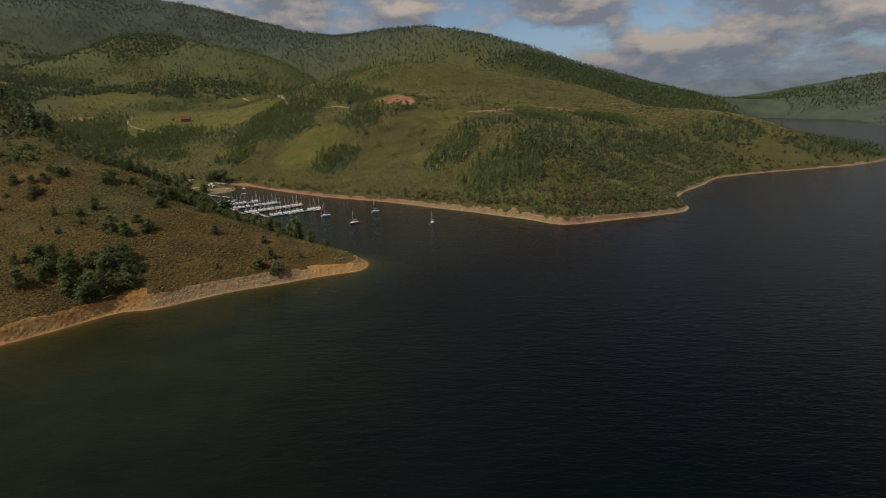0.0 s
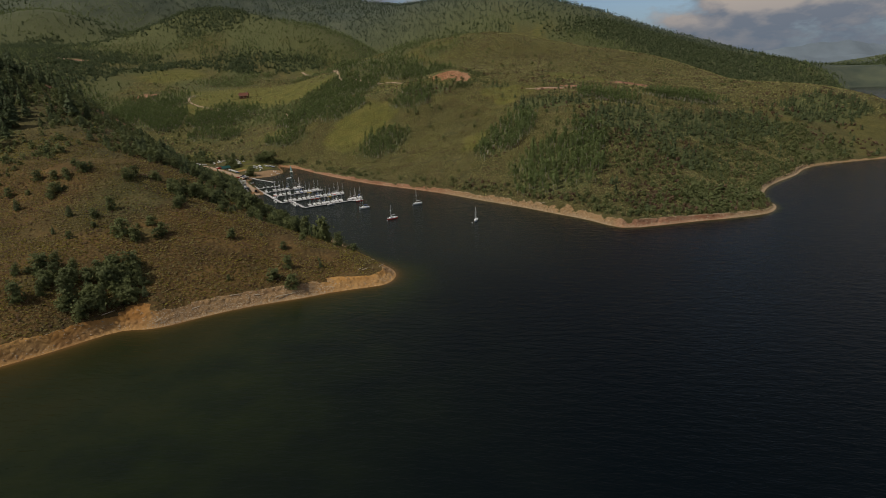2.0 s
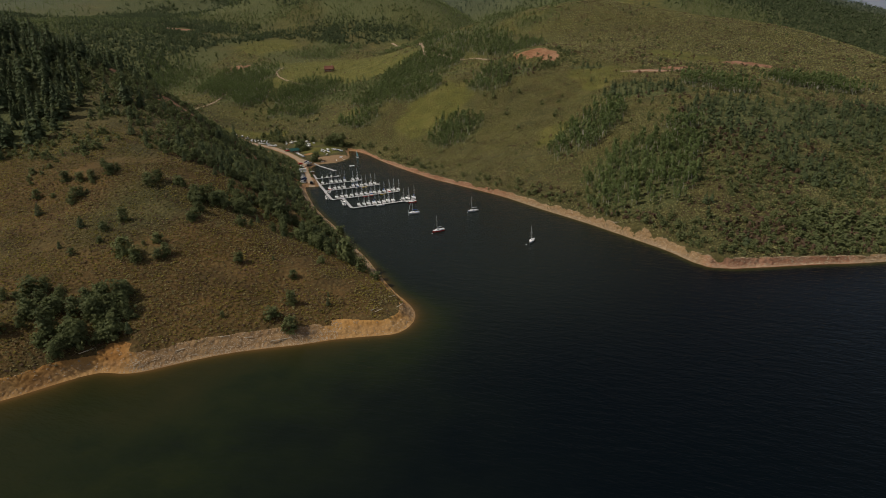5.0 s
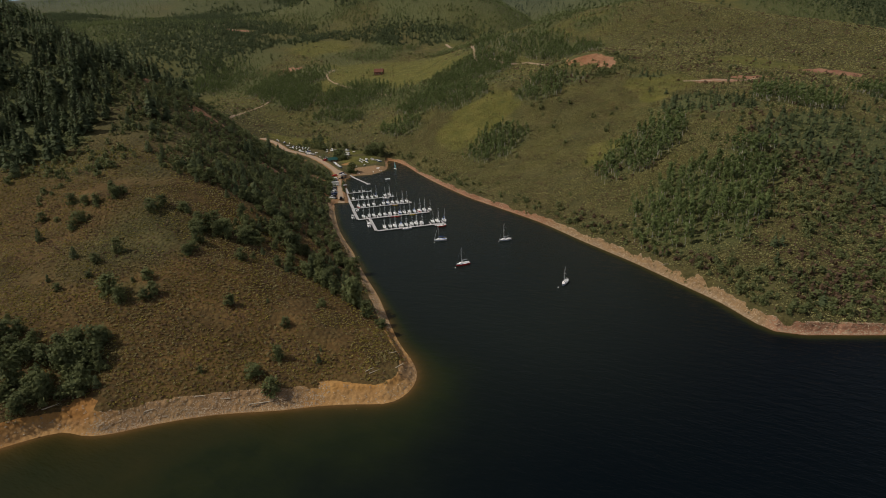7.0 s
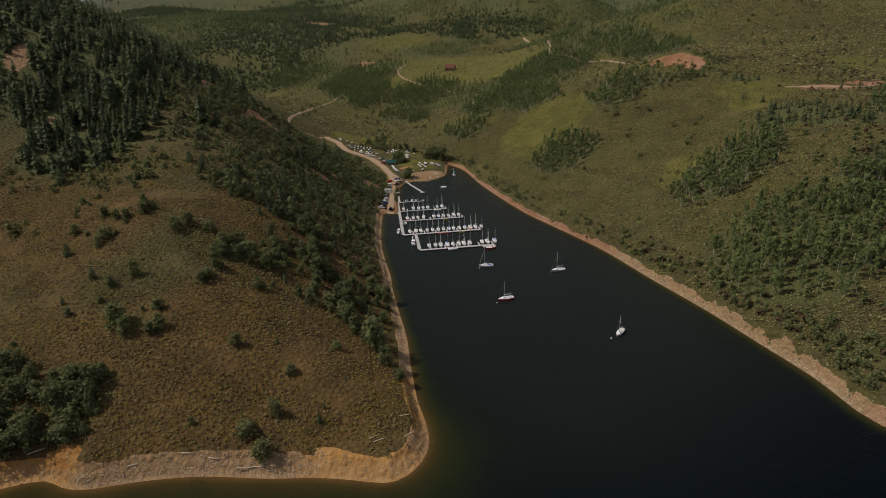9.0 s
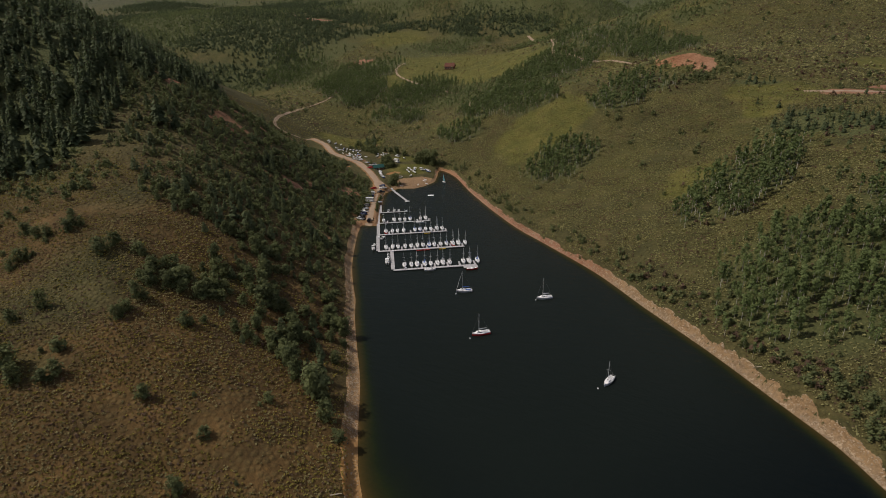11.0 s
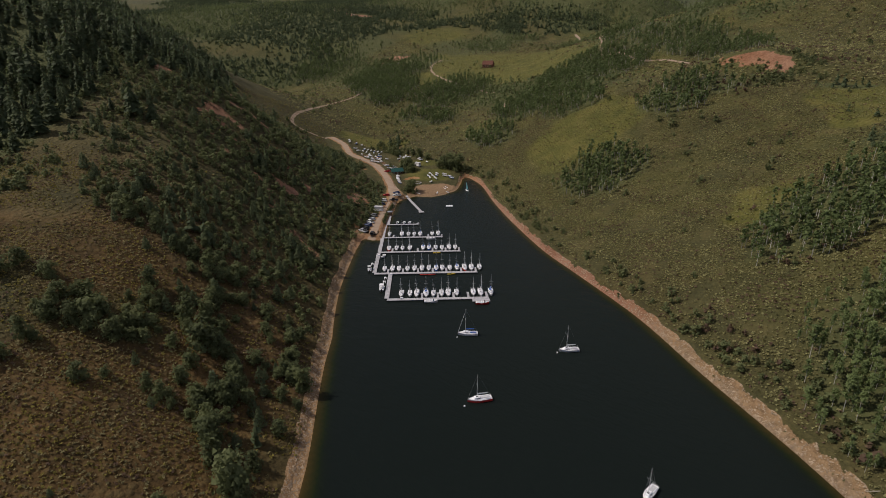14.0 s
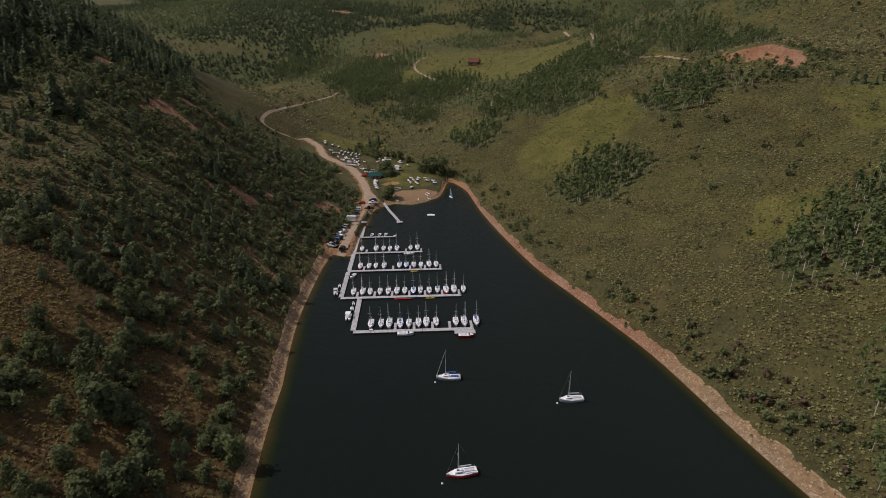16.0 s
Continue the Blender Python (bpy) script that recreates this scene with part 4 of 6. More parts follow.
LONE_EDGE = [(-78, 262, 2), (-83, 270, 1.1), (-93, 266, 1.3), (-103, 277, 1.5), (-108, 283, 1.3), (-121, 282, 1.9), (-132, 284, 1.4), (-83, 246, 0.84), (-137, 250, 1.5), (-145, 256, 1.2), (-138, 262, 1.5), (-134, 269, 1.6), (-157, 261, 1.1), (-134, 242, 1), (-136, 284, 1.4), (-111, 300, 0.84), (-104, 296, 0.81)]
LONE_BANK = [(-37, 407, 0.63), (-30, 402, 0.77), (-22, 393, 1.3), (-18, 392, 1.2), (-27, 398, 1), (-114, 462, 0.77), (-98, 448, 0.77), (-92, 444, 0.7), (-63, 426, 0.63), (-51, 411, 0.56), (-38, 470, 0.56), (-81, 565, 1.5), (-58, 568, 1.3), (-77, 557, 0.63),
             (-83, 502, 1), (-160, 514, 0.63), (-127, 471, 0.77), (-7, 380, 0.77), (-2, 376, 0.91), (3, 374, 0.7), (4, 379, 0.7), (18, 370, 1.1), (17, 380, 0.91), (2, 432, 0.84), (-50, 617, 1.4), (-45, 616, 1.5), (-40, 618, 1.6), (-35, 617, 1.5), (-30, 619, 1.3), (-43, 621, 1.4), (-37, 622, 1.3)]
JUNIPERS = [(-199, 227, 1), (-170, 221, 1.2), (-168, 209, 0.7), (-96, 236, 0.49), (-68, 226, 0.63), (-66, 222, 0.56), (-198, 288, 0.77), (-221, 273, 1.2), (-207, 321, 1.3), (-204, 324, 1.2), (-254, 255, 1.3), (-257, 266, 1.3), (-269, 258, 1.1), (-117, 186, 0.7), (-134, 181, 1)]
lone = np.array(LONE + LONE_SHORE + LONE_EDGE + LONE_BANK)
# oak thicket around (130, 352), made denser to darken a slope lying in shade
x, y = sown(-345, 300, 170, 660, 90000, lambda x, y: 0.8 * patch(x, y, 130, 352, 32, 17, 38) + 0.40 * cover_of(SCRUB, x, y) * smooth(-0.6, 0.1, wave(x, y, 13, 41)) + 0.0025 + 0.10 * (x < -180) * (x > -300) * smooth(215, 235, y) * (y < 310) * smooth(-0.1, 0.5, wave(x, y, 16, 47)) + 0.03 * (x > 40) * smooth(-0.3, 0.3, wave(x, y, 19, 44))
            + (0.30 + 0.3 * smooth(310, 350, y)) * hill_scrub(x, y) * (1 - 0.6 * hill_gaps(x, y)) * smooth(6, 13, sample(DD, x, y)) * smooth(-1.3, 0.2, 0.8 * wave(x, y, 9, 42) + 0.5 * wave(x, y, 30, 45)) + 0.34 * smooth(12, 4, sample(DD, x, y) - 3) * (x > -240) * (y > 290) * (smooth(-0.3, 0.3, wave(x, y, 10, 46)) + 1.6 * (x > 20) * (x < 200)))
k = spread(x, y, 3.0)
x, y = x[k], y[k]
on_hill = hill_scrub(x, y)
x, y = np.concatenate([lone[:, 0], x]), np.concatenate([lone[:, 1], y])
s = np.concatenate([lone[:, 2], RNG.uniform(0.55, 1.25, len(k)) * (0.9 + 0.05 * on_hill + 0.5 * patch(x[len(lone):], y[len(lone):], 130, 352, 32, 17, 38) + 0.3 * cover_of([(-138, 183, 21, 12, 28), (-138, 215, 8, 7, 30)], x[len(lone):], y[len(lone):]))])
stand("oak_bush", x, y, s, 290, (-125, 215), "scrub oak thickets on the hillsides")
x, y = sown(-360, -90, 190, 520, 12000, lambda x, y: 0.30 * hill_scrub(x, y) * smooth(6, 12, sample(DD, x, y)) * smooth(-0.5, 0.4, wave(x, y, 15, 48) + 0.4 * wave(x, y, 40, 49)) + 0.10 * cover_of(FIRS[:5], x, y))
k = spread(x, y, 3.5)
upright = np.array(JUNIPERS)
stand("juniper_tree", np.concatenate([upright[:, 0], x[k]]), np.concatenate([upright[:, 1], y[k]]), np.concatenate([upright[:, 2], RNG.uniform(0.5, 1.35, len(k))]), 290, (-150, 270), "dark junipers over the brushy flank of the hill")
x, y = sown(-560, 720, 200, 1020, 112000, lambda x, y: np.maximum(0.42 * cover_of(FIRS, x, y), 0.32 * sample(HILL_FIRS, x, y)) * (1 - 0.9 * patch(x, y, -352, 290, 14, 8, 20)) + 0.004 * (x > 0) * smooth(380, 420, y) * (y < 720) + 0.05 * hill_scrub(x, y) * smooth(-0.2, 0.4, wave(x, y, 26, 47)) * (along_lane(x, y)[0] > 30) + 0.012 * (x > 60) * (x < 450) * (y < 640))
k = spread(x, y, 3.6)
stand("fir_tree", x[k], y[k], RNG.uniform(0.6, 1.5, len(k)) * np.where(x[k] > -100, 0.55 + 0.35 * (x[k] > 450), np.where(x[k] > -250, 0.7, 0.95)), 300, (-290, 340), "dense fir woods on the hillsides")
x, y = sown(-760, 260, 340, 1120, 130000, lambda x, y: 0.95 * cover_of(ASPENS, x, y) * smooth(-0.95, -0.2, wave(x, y, 17, 43)) * smooth(900, 700, y))
k = spread(x, y, 2.6)
stand("aspen_tree", x[k], y[k], RNG.uniform(0.55, 1.1, len(k)), 300, (35, 385), "aspen groves on the hillsides")

# sagebrush over the near slopes
def sage_chance(x, y):
    shade = np.maximum(cover_of(FIRS, x, y), 0.7 * hill_scrub(x, y))
    return (1 - 0.8 * shade) * (1 - 0.5 * cover_of(MEADOWS, x, y)) * (1 - 0.6 * cover_of(ASPENS, x, y)) * smooth(-1.3, 0.0, wave(x, y, 11, 51) + 0.6 * wave(x, y, 27, 52))


def rows_of(x0, x1, y0, y1, gap, chance):
    """Places at a loose, even spacing, thinned by a chance, off the water and bare ground."""
    x, y = [v.ravel() for v in np.meshgrid(np.arange(x0, x1, gap), np.arange(y0, y1, gap * 0.9))]
    x, y = x + RNG.uniform(-0.48, 0.48, x.size) * gap, y + RNG.uniform(-0.48, 0.48, x.size) * gap
    ok = (RNG.uniform(0, 1, x.size) < chance(x, y)) & (sample(DD, x, y) > 0.6 * beach_width(x, y) + 0.3) & (sample(bare, x, y) < 0.6) & (along_lane(x, y)[0] > 6)
    ok &= ~((np.hypot((x + 245) / 42, (y - 515) / 34) < 1) | (np.hypot((x + 320) / 45, (y - 545) / 22) < 1))
    return x[ok], y[ok]


x, y = rows_of(-300, -30, 150, 330, 0.92, lambda x, y: sage_chance(x, y) * smooth(345, 325, y - 0.35 * (x + 126)) * (x + 0.75 * y < 190))
x1, y1 = rows_of(-430, -100, 270, 560, 1.6, lambda x, y: sage_chance(x, y) * np.maximum(hill_scrub(x, y), 0.8 * (x < -330)))
x2, y2 = rows_of(-230, 240, 300, 620, 1.0, lambda x, y: sage_chance(x, y) * (x + 0.9 * y > 235))
x3, y3 = rows_of(-620, 420, 560, 1020, 2.9, lambda x, y: (0.66 + 0.34 * (x > -60)) * np.where(y < 620, (x < -225) * 1.0, 1.0) * (1 - 0.7 * sample(wooded, x, y)) * (1 - 0.75 * cover_of(MEADOWS, x, y)))
headland = len(x)
bulk = np.repeat([0.80, 0.95, 0.90, 1.9], [len(x), len(x1), len(x2), len(x3)])
x, y = np.concatenate([x, x1, x2, x3]), np.concatenate([y, y1, y2, y3])
dry = RNG.uniform(0, 1, len(x)) < 0.10 + 0.25 * smooth(0.1, 0.6, wave(x, y, 15, 53)) + 0.3 * hill_scrub(x, y)
west = np.arange(len(x)) < headland + len(x1)
gold = ~dry & west & (RNG.uniform(0, 1, len(x)) < 0.30 + 0.35 * smooth(-0.4, 0.5, wave(x, y, 19, 55)))
grey = ~dry & west & ~gold
swarm("golden_brush", TUFTS, GOLD_LEAF, x[gold], y[gold], ground_z(x[gold], y[gold]), RNG.uniform(0.7, 1.35, gold.sum()) * bulk[gold], RNG, "olive and golden low brush on the headland", "brush")
green_sage = ~dry & ~west
swarm("grey_sagebrush", TUFTS, GREY_SAGE_LEAF, x[grey], y[grey], ground_z(x[grey], y[grey]), RNG.uniform(0.6, 1.4, grey.sum()) * bulk[grey], RNG, "grey-green sagebrush on the headland", "sagebrush")
swarm("sagebrush", TUFTS, SAGE_LEAF, x[green_sage], y[green_sage], ground_z(x[green_sage], y[green_sage]), RNG.uniform(0.55, 1.4, green_sage.sum()) * bulk[green_sage], RNG, "grey-green sagebrush over the hillsides", "sagebrush")
swarm("dry_brush", TUFTS, DRY_LEAF, x[dry], y[dry], ground_z(x[dry], y[dry]), RNG.uniform(0.75, 1.5, dry.sum()) * bulk[dry], RNG, "brownish dry brush among the sage", "brush")
LOW_BUSH = [leafy_shape(np.random.RandomState(140 + k), 3.0, 1.6, 0.18, 9, 38, 0.7, 0.09)[1] for k in range(5)]
# brush packed around (126, 349) to darken ground under a cloud's shadow
x, y = sown(-120, 380, 300, 700, 30000, lambda x, y: 0.85 * patch(x, y, 126, 349, 52, 25, 14) + 0.30 * np.maximum(cover_of([(93, 427, 30, 42, 25), (-71, 605, 22, 12, -4), (-5, 385, 20, 8, -40), (30, 350, 20, 10, -40)], x, y), 0.5 * smooth(0.15, 0.6, wave(x, y, 24, 54)) * (x > -20)))
k = spread(x, y, 2.4)
swarm("brown_bushes", LOW_BUSH, DRY_LEAF, x[k], y[k], ground_z(x[k], y[k]) - 0.1, RNG.uniform(0.4, 0.9, len(k)), RNG, "purplish brown leafless brush on the slopes", "bushes")

# far woods
x, y = sown(-1800, 2300, 1000, 3000, 56000, lambda x, y: sample(wooded, x, y))
x2, y2 = sown(-1500, 420, 560, 1150, 52000, lambda x, y: sample(far_woods, x, y))
# extra firs, dense enough to darken the flank like a cloud's shadow
x3, y3 = sown(150, 950, 1350, 1950, 9000, lambda x, y: patch(x, y, 520, 1650, 420, 330, 20))
x4, y4 = sown(-1150, -120, 1060, 1520, 17000, lambda x, y: 0.85 * smooth(-0.45, 0.05, wave(x, y, 95, 64) + 0.6 * wave(x, y, 38, 65)) * (1 - cover_of(MEADOWS, x, y)))
x, y = np.concatenate([x, x2, x3, x4]), np.concatenate([y, y2, y3, y4])
half = wave(x, y, 260, 61) + 0.3 * RNG.uniform(-1, 1, len(x)) > np.where(x > 250, -0.4, 0.2)
far_scale = RNG.uniform(0.6, 1.2, len(x)) * (0.8 + 0.7 * smooth(1100, 2600, y))
half &= (y > 1050) | (x > 60)
half |= (x < -620) & (y < 1150) & (wave(x, y, 120, 63) + 0.6 * RNG.uniform(-1, 1, len(x)) > -0.15)
half |= cover_of([(-700, 1340, 190, 90, 10), (-1050, 1550, 160, 150, 0)], x, y) > RNG.uniform(0.1, 1.0, len(x))
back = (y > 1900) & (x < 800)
front_woods = ~half & ~back
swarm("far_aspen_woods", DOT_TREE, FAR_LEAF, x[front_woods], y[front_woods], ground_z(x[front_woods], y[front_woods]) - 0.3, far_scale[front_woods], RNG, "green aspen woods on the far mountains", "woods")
swarm("mountain_woods", MINI_TREE, HAZED_MOUNTAIN_LEAF, x[back], y[back], ground_z(x[back], y[back]) - 0.3, far_scale[back], RNG, "green woods on the highest far mountains, tinted bluish for haze", "woods")
half &= ~back
swarm("far_fir_woods", DOT_FIR, NEEDLES, x[half], y[half], ground_z(x[half], y[half]) - 0.3, far_scale[half], RNG, "dark fir woods on the far mountains", "woods")
x, y = sown(-1000, 600, 420, 1300, 36000, lambda x, y: (0.10 + 0.12 * (x > 60) * (y < 800) + 0.22 * (x < -250)) * (1 - cover_of(MEADOWS, x, y)) * smooth(-0.3, 0.6, wave(x, y, 45, 71)))
swarm("distant_bushes", LOW_BUSH, OAK_LEAF, x, y, ground_z(x, y) - 0.2, RNG.uniform(0.5, 1.4, len(x)), RNG, "scattered dark bushes across the far slopes", "bushes")

# ---------------------------------------------------------------- marina, boats, cars, buildings
GELCOAT = plain("white_gelcoat", (0.92, 0.925, 0.95), 0.3, 0, 0.03)
DECKING = plain("white_deck", (0.88, 0.88, 0.88), 0.55, 0, 0.1)
RED_HULL = plain("red_hull_paint", (0.58, 0.04, 0.035), 0.35, 0, 0.12)
BLUE_CLOTH = plain("blue_canvas", (0.05, 0.14, 0.48), 0.85, 0, 0.2)
GREY_CLOTH = plain("grey_canvas", (0.58, 0.59, 0.60), 0.85, 0, 0.15)
TEAL_CLOTH = plain("teal_sailcloth", (0.12, 0.32, 0.38), 0.7, 0, 0.15)
ALLOY = plain("mast_alloy", (0.75, 0.76, 0.77), 0.4, 0.2, 0.08)
WIRE = plain("rigging_wire", (0.35, 0.36, 0.37), 0.4, 0.7, 0.05)
GLASS = plain("dark_window_glass", (0.015, 0.018, 0.02), 0.08, 0, 0.05)
RUBBER = plain("black_rubber", (0.02, 0.02, 0.02), 0.85, 0, 0.2)
DOCKWOOD = plain("weathered_dock_boards", (0.44, 0.435, 0.45), 0.9, 0, 0.22, 1.2)
FLOAT_BLACK = plain("dark_float", (0.05, 0.05, 0.05), 0.8, 0, 0.2)
YELLOW = plain("yellow_plastic", (0.62, 0.43, 0.03), 0.45, 0, 0.08)
RED_PLASTIC = plain("red_plastic", (0.50, 0.04, 0.03), 0.45, 0, 0.08)
STEEL = plain("galvanised_steel", (0.38, 0.39, 0.40), 0.5, 0.6, 0.15)
GREEN_ROOF = plain("green_metal_roof", (0.02, 0.085, 0.075), 0.55, 0.1, 0.12)
TIMBER = plain("brown_timber_wall", (0.20, 0.12, 0.07), 0.85, 0, 0.25, 1.0)
RED_ROOF = plain("rust_red_roof", (0.15, 0.06, 0.04), 0.8, 0, 0.2, 0.8)
LOGS = plain("red_stained_logs", (0.17, 0.075, 0.045), 0.85, 0, 0.25, 0.8)
CONCRETE = plain("grey_concrete", (0.38, 0.36, 0.33), 0.9, 0, 0.15, 0.8)
GREY_WOOD = plain("bleached_driftwood", (0.46, 0.40, 0.31), 0.9, 0, 0.25, 2.0)


def part(name, bm, mat, parent, label=""):
    """Links a bmesh as one mesh under a thing or under a part."""
    me = bpy.data.meshes.new(name)
    bm.to_mesh(me)
    bm.free()
    me.materials.append(mat)
    ob = new(name, me)
    ob.parent = parent
    return tagged(ob, label) if label else ob


def box(bm, x0, x1, y0, y1, z0, z1, taper=1.0, bevel=0.0):
    """A block; the top may be drawn in, and the edges rounded."""
    cx, cy = (x0 + x1) / 2, (y0 + y1) / 2
    t = lambda x, c: c + (x - c) * taper
    v = [bm.verts.new(p) for p in ((x0, y0, z0), (x1, y0, z0), (x1, y1, z0), (x0, y1, z0), (t(x0, cx), t(y0, cy), z1), (t(x1, cx), t(y0, cy), z1), (t(x1, cx), t(y1, cy), z1), (t(x0, cx), t(y1, cy), z1))]
    for f in ((3, 2, 1, 0), (4, 5, 6, 7), (0, 1, 5, 4), (1, 2, 6, 5), (2, 3, 7, 6), (3, 0, 4, 7)):
        bm.faces.new([v[i] for i in f])
    if bevel:
        es = {e for u in v for e in u.link_edges}
        bmesh.ops.bevel(bm, geom=list(es), offset=bevel, segments=1, affect="EDGES")
    return bm


def rod(bm, a, b, r, r2=None, sides=6):
    a, b = Vector(a), Vector(b)
    q = (b - a).to_track_quat("Z", "Y").to_matrix()
    rings = []
    for p, s in ((a, r), (b, r if r2 is None else r2)):
        rings.append([bm.verts.new(p + q @ Vector((math.cos(k * 6.2832 / sides) * s, math.sin(k * 6.2832 / sides) * s, 0))) for k in range(sides)])
    for k in range(sides):
        j = (k + 1) % sides
        bm.faces.new((rings[0][k], rings[0][j], rings[1][j], rings[1][k]))
    bm.faces.new(rings[1])
    bm.faces.new(rings[0][::-1])
    return bm


def loft(sections, close_ends=True):
    """A skin over cross-sections that have the same number of points."""
    bm = bmesh.new()
    rows = [[bm.verts.new(p) for p in s] for s in sections]
    for a, b in zip(rows[:-1], rows[1:]):
        for k in range(len(a) - 1):
            bm.faces.new((a[k], a[k + 1], b[k + 1], b[k]))
    if close_ends:
        for r in (rows[0], rows[-1]):
            bm.faces.new(r)
    bmesh.ops.remove_doubles(bm, verts=bm.verts, dist=0.002)
    bmesh.ops.recalc_face_normals(bm, faces=bm.faces)
    for f in bm.faces:
        f.smooth = True
    return bm


def hull_lines(length, beam, free, draft, inset=0.0, low=None, high=None):
    """Sections of a boat's hull from stern (-y) to bow (+y); low and high cut it between two heights."""
    out = []
    for f in (0.0, 0.12, 0.3, 0.5, 0.68, 0.82, 0.92, 0.985, 1.0):
        w = beam / 2 * (0.74 + 0.9 * f - 0.9 * f * f) if f < 0.45 else beam / 2 * max(0.015, (1 - ((f - 0.42) / 0.58) ** 2.1)) * 1.0
        w = max(0.01, w - inset)
        sheer = free * (1 + 0.28 * f * f)
        keel = -draft * (1 - f ** 3)
        zs = [low if low is not None else keel, keel * 0.3 if low is None else low + (high - low) * 0.5, high if high is not None else sheer]
        ws = [w * 0.10 if low is None else w * 0.93, w * 0.80 if low is None else w * 0.97, w]
        y = -length / 2 + f * length
        side = [(ws[0], y, zs[0]), (ws[1], y, zs[1]), (ws[2], y, zs[2])]
        out.append([(-a, b, c) for a, b, c in side[::-1]] + side)
    return out


def deck_mesh(length, beam, free, inset=0.04, drop=0.03):
    rows = []
    for s in hull_lines(length, beam, free, 0.3, inset):
        (ax, y, z), (bx, _, _) = s[0], s[-1]
        rows.append([(ax, y, z - drop), (0, y, z + 0.05 - drop), (bx, y, z - drop)])
    return loft(rows, False)


def sailboat(label, length=6.6, hull=GELCOAT, cover=None, boot=None, tall=8.6, furled=True, group=""):
    """A small cruising sloop with bare mast: bow towards +y, waterline at 0."""
    beam, free = length * 0.36, length * 0.115
    top = tagged(new("sailboat"), label, "sailboat", group)
    h = part("hull", loft(hull_lines(length, beam, free, 0.35)), hull, top)
    if boot:
        part("boot_stripe", loft(hull_lines(length * 1.004, beam * 1.012, free, 0, 0, -0.05, free * 0.8)), boot, h, "red painted band at the waterline")
    part("deck", deck_mesh(length, beam, free), DECKING, top)
    cabin = bmesh.new()
    box(cabin, -beam * 0.29, beam * 0.29, -length * 0.06, length * 0.26, free, free * 1.75, 0.78, 0.05)
    c = part("cabin", cabin, GELCOAT, top)
    for s in (-1, 1):
        w = bmesh.new()
        box(w, s * beam * 0.27 - 0.02, s * beam * 0.27 + 0.02, 0, length * 0.16, free * 1.28, free * 1.5, 0.9)
        part("window", w, GLASS, c)
    hatch = box(bmesh.new(), -0.25, 0.25, length * 0.08, length * 0.16, free * 1.74, free * 1.82, 0.95)
    part("hatch", hatch, GLASS, c)
    well = bmesh.new()
    box(well, -beam * 0.2, beam * 0.2, -length * 0.42, -length * 0.1, free * 0.98, free * 1.12, 0.96)
    part("cockpit", well, cover or GREY_CLOTH, top, "canvas-covered cockpit well between side benches")
    for s in (-1, 1):
        b = box(bmesh.new(), s * beam * 0.30 - 0.16, s * beam * 0.30 + 0.16, -length * 0.42, -length * 0.1, free, free * 1.28, 0.96, 0.03)
        part("bench", b, GELCOAT, top)
    my = length * 0.12
    part("mast", rod(bmesh.new(), (0, my, free * 1.7), (0, my - 0.12, tall), 0.075, 0.05), ALLOY, top)
    part("spreader", rod(bmesh.new(), (-beam * 0.33, my, tall * 0.62), (beam * 0.33, my, tall * 0.62), 0.035), ALLOY, top)
    boom = part("boom", rod(bmesh.new(), (0, my, free * 1.7 + 0.75), (0, -length * 0.34, free * 1.7 + 0.85), 0.055), ALLOY, top)
    if cover:
        part("sail_cover", rod(bmesh.new(), (0, my - 0.1, free * 1.7 + 0.95), (0, -length * 0.30, free * 1.7 + 0.95), 0.2, 0.11, 8), cover, boom)
    if furled:
        part("furled_jib", rod(bmesh.new(), (0, length * 0.49, free * 1.3), (0, my + 0.06, tall * 0.93), 0.06, 0.035), GELCOAT, top)
    else:
        part("forestay", rod(bmesh.new(), (0, length * 0.49, free * 1.3), (0, my + 0.06, tall * 0.93), 0.018), WIRE, top)
    part("backstay", rod(bmesh.new(), (0, -length * 0.49, free), (0, my - 0.12, tall), 0.016), WIRE, top)
    for s in (-1, 1):
        part("shroud", rod(bmesh.new(), (s * beam * 0.46, my - 0.1, free), (0, my - 0.1, tall * 0.9), 0.014), WIRE, top)
    rail = bmesh.new()
    for s in (-1, 1):
        rod(rail, (s * beam * 0.1, length * 0.46, free * 1.2), (s * beam * 0.1, length * 0.46, free * 1.2 + 0.5), 0.02)
        rod(rail, (s * beam * 0.38, -length * 0.45, free), (s * beam * 0.38, -length * 0.45, free + 0.55), 0.02)
    rod(rail, (-beam * 0.1, length * 0.46, free * 1.2 + 0.5), (beam * 0.1, length * 0.46, free * 1.2 + 0.5), 0.02)
    rod(rail, (-beam * 0.38, -length * 0.45, free + 0.55), (beam * 0.38, -length * 0.45, free + 0.55), 0.02)
    part("guard_rail", rail, ALLOY, top)
    out = box(bmesh.new(), 0.25, 0.55, -length * 0.5 - 0.35, -length * 0.5 - 0.02, 0.1, free + 0.35, 0.8, 0.04)
    part("outboard_motor", out, RUBBER, top)
    return top


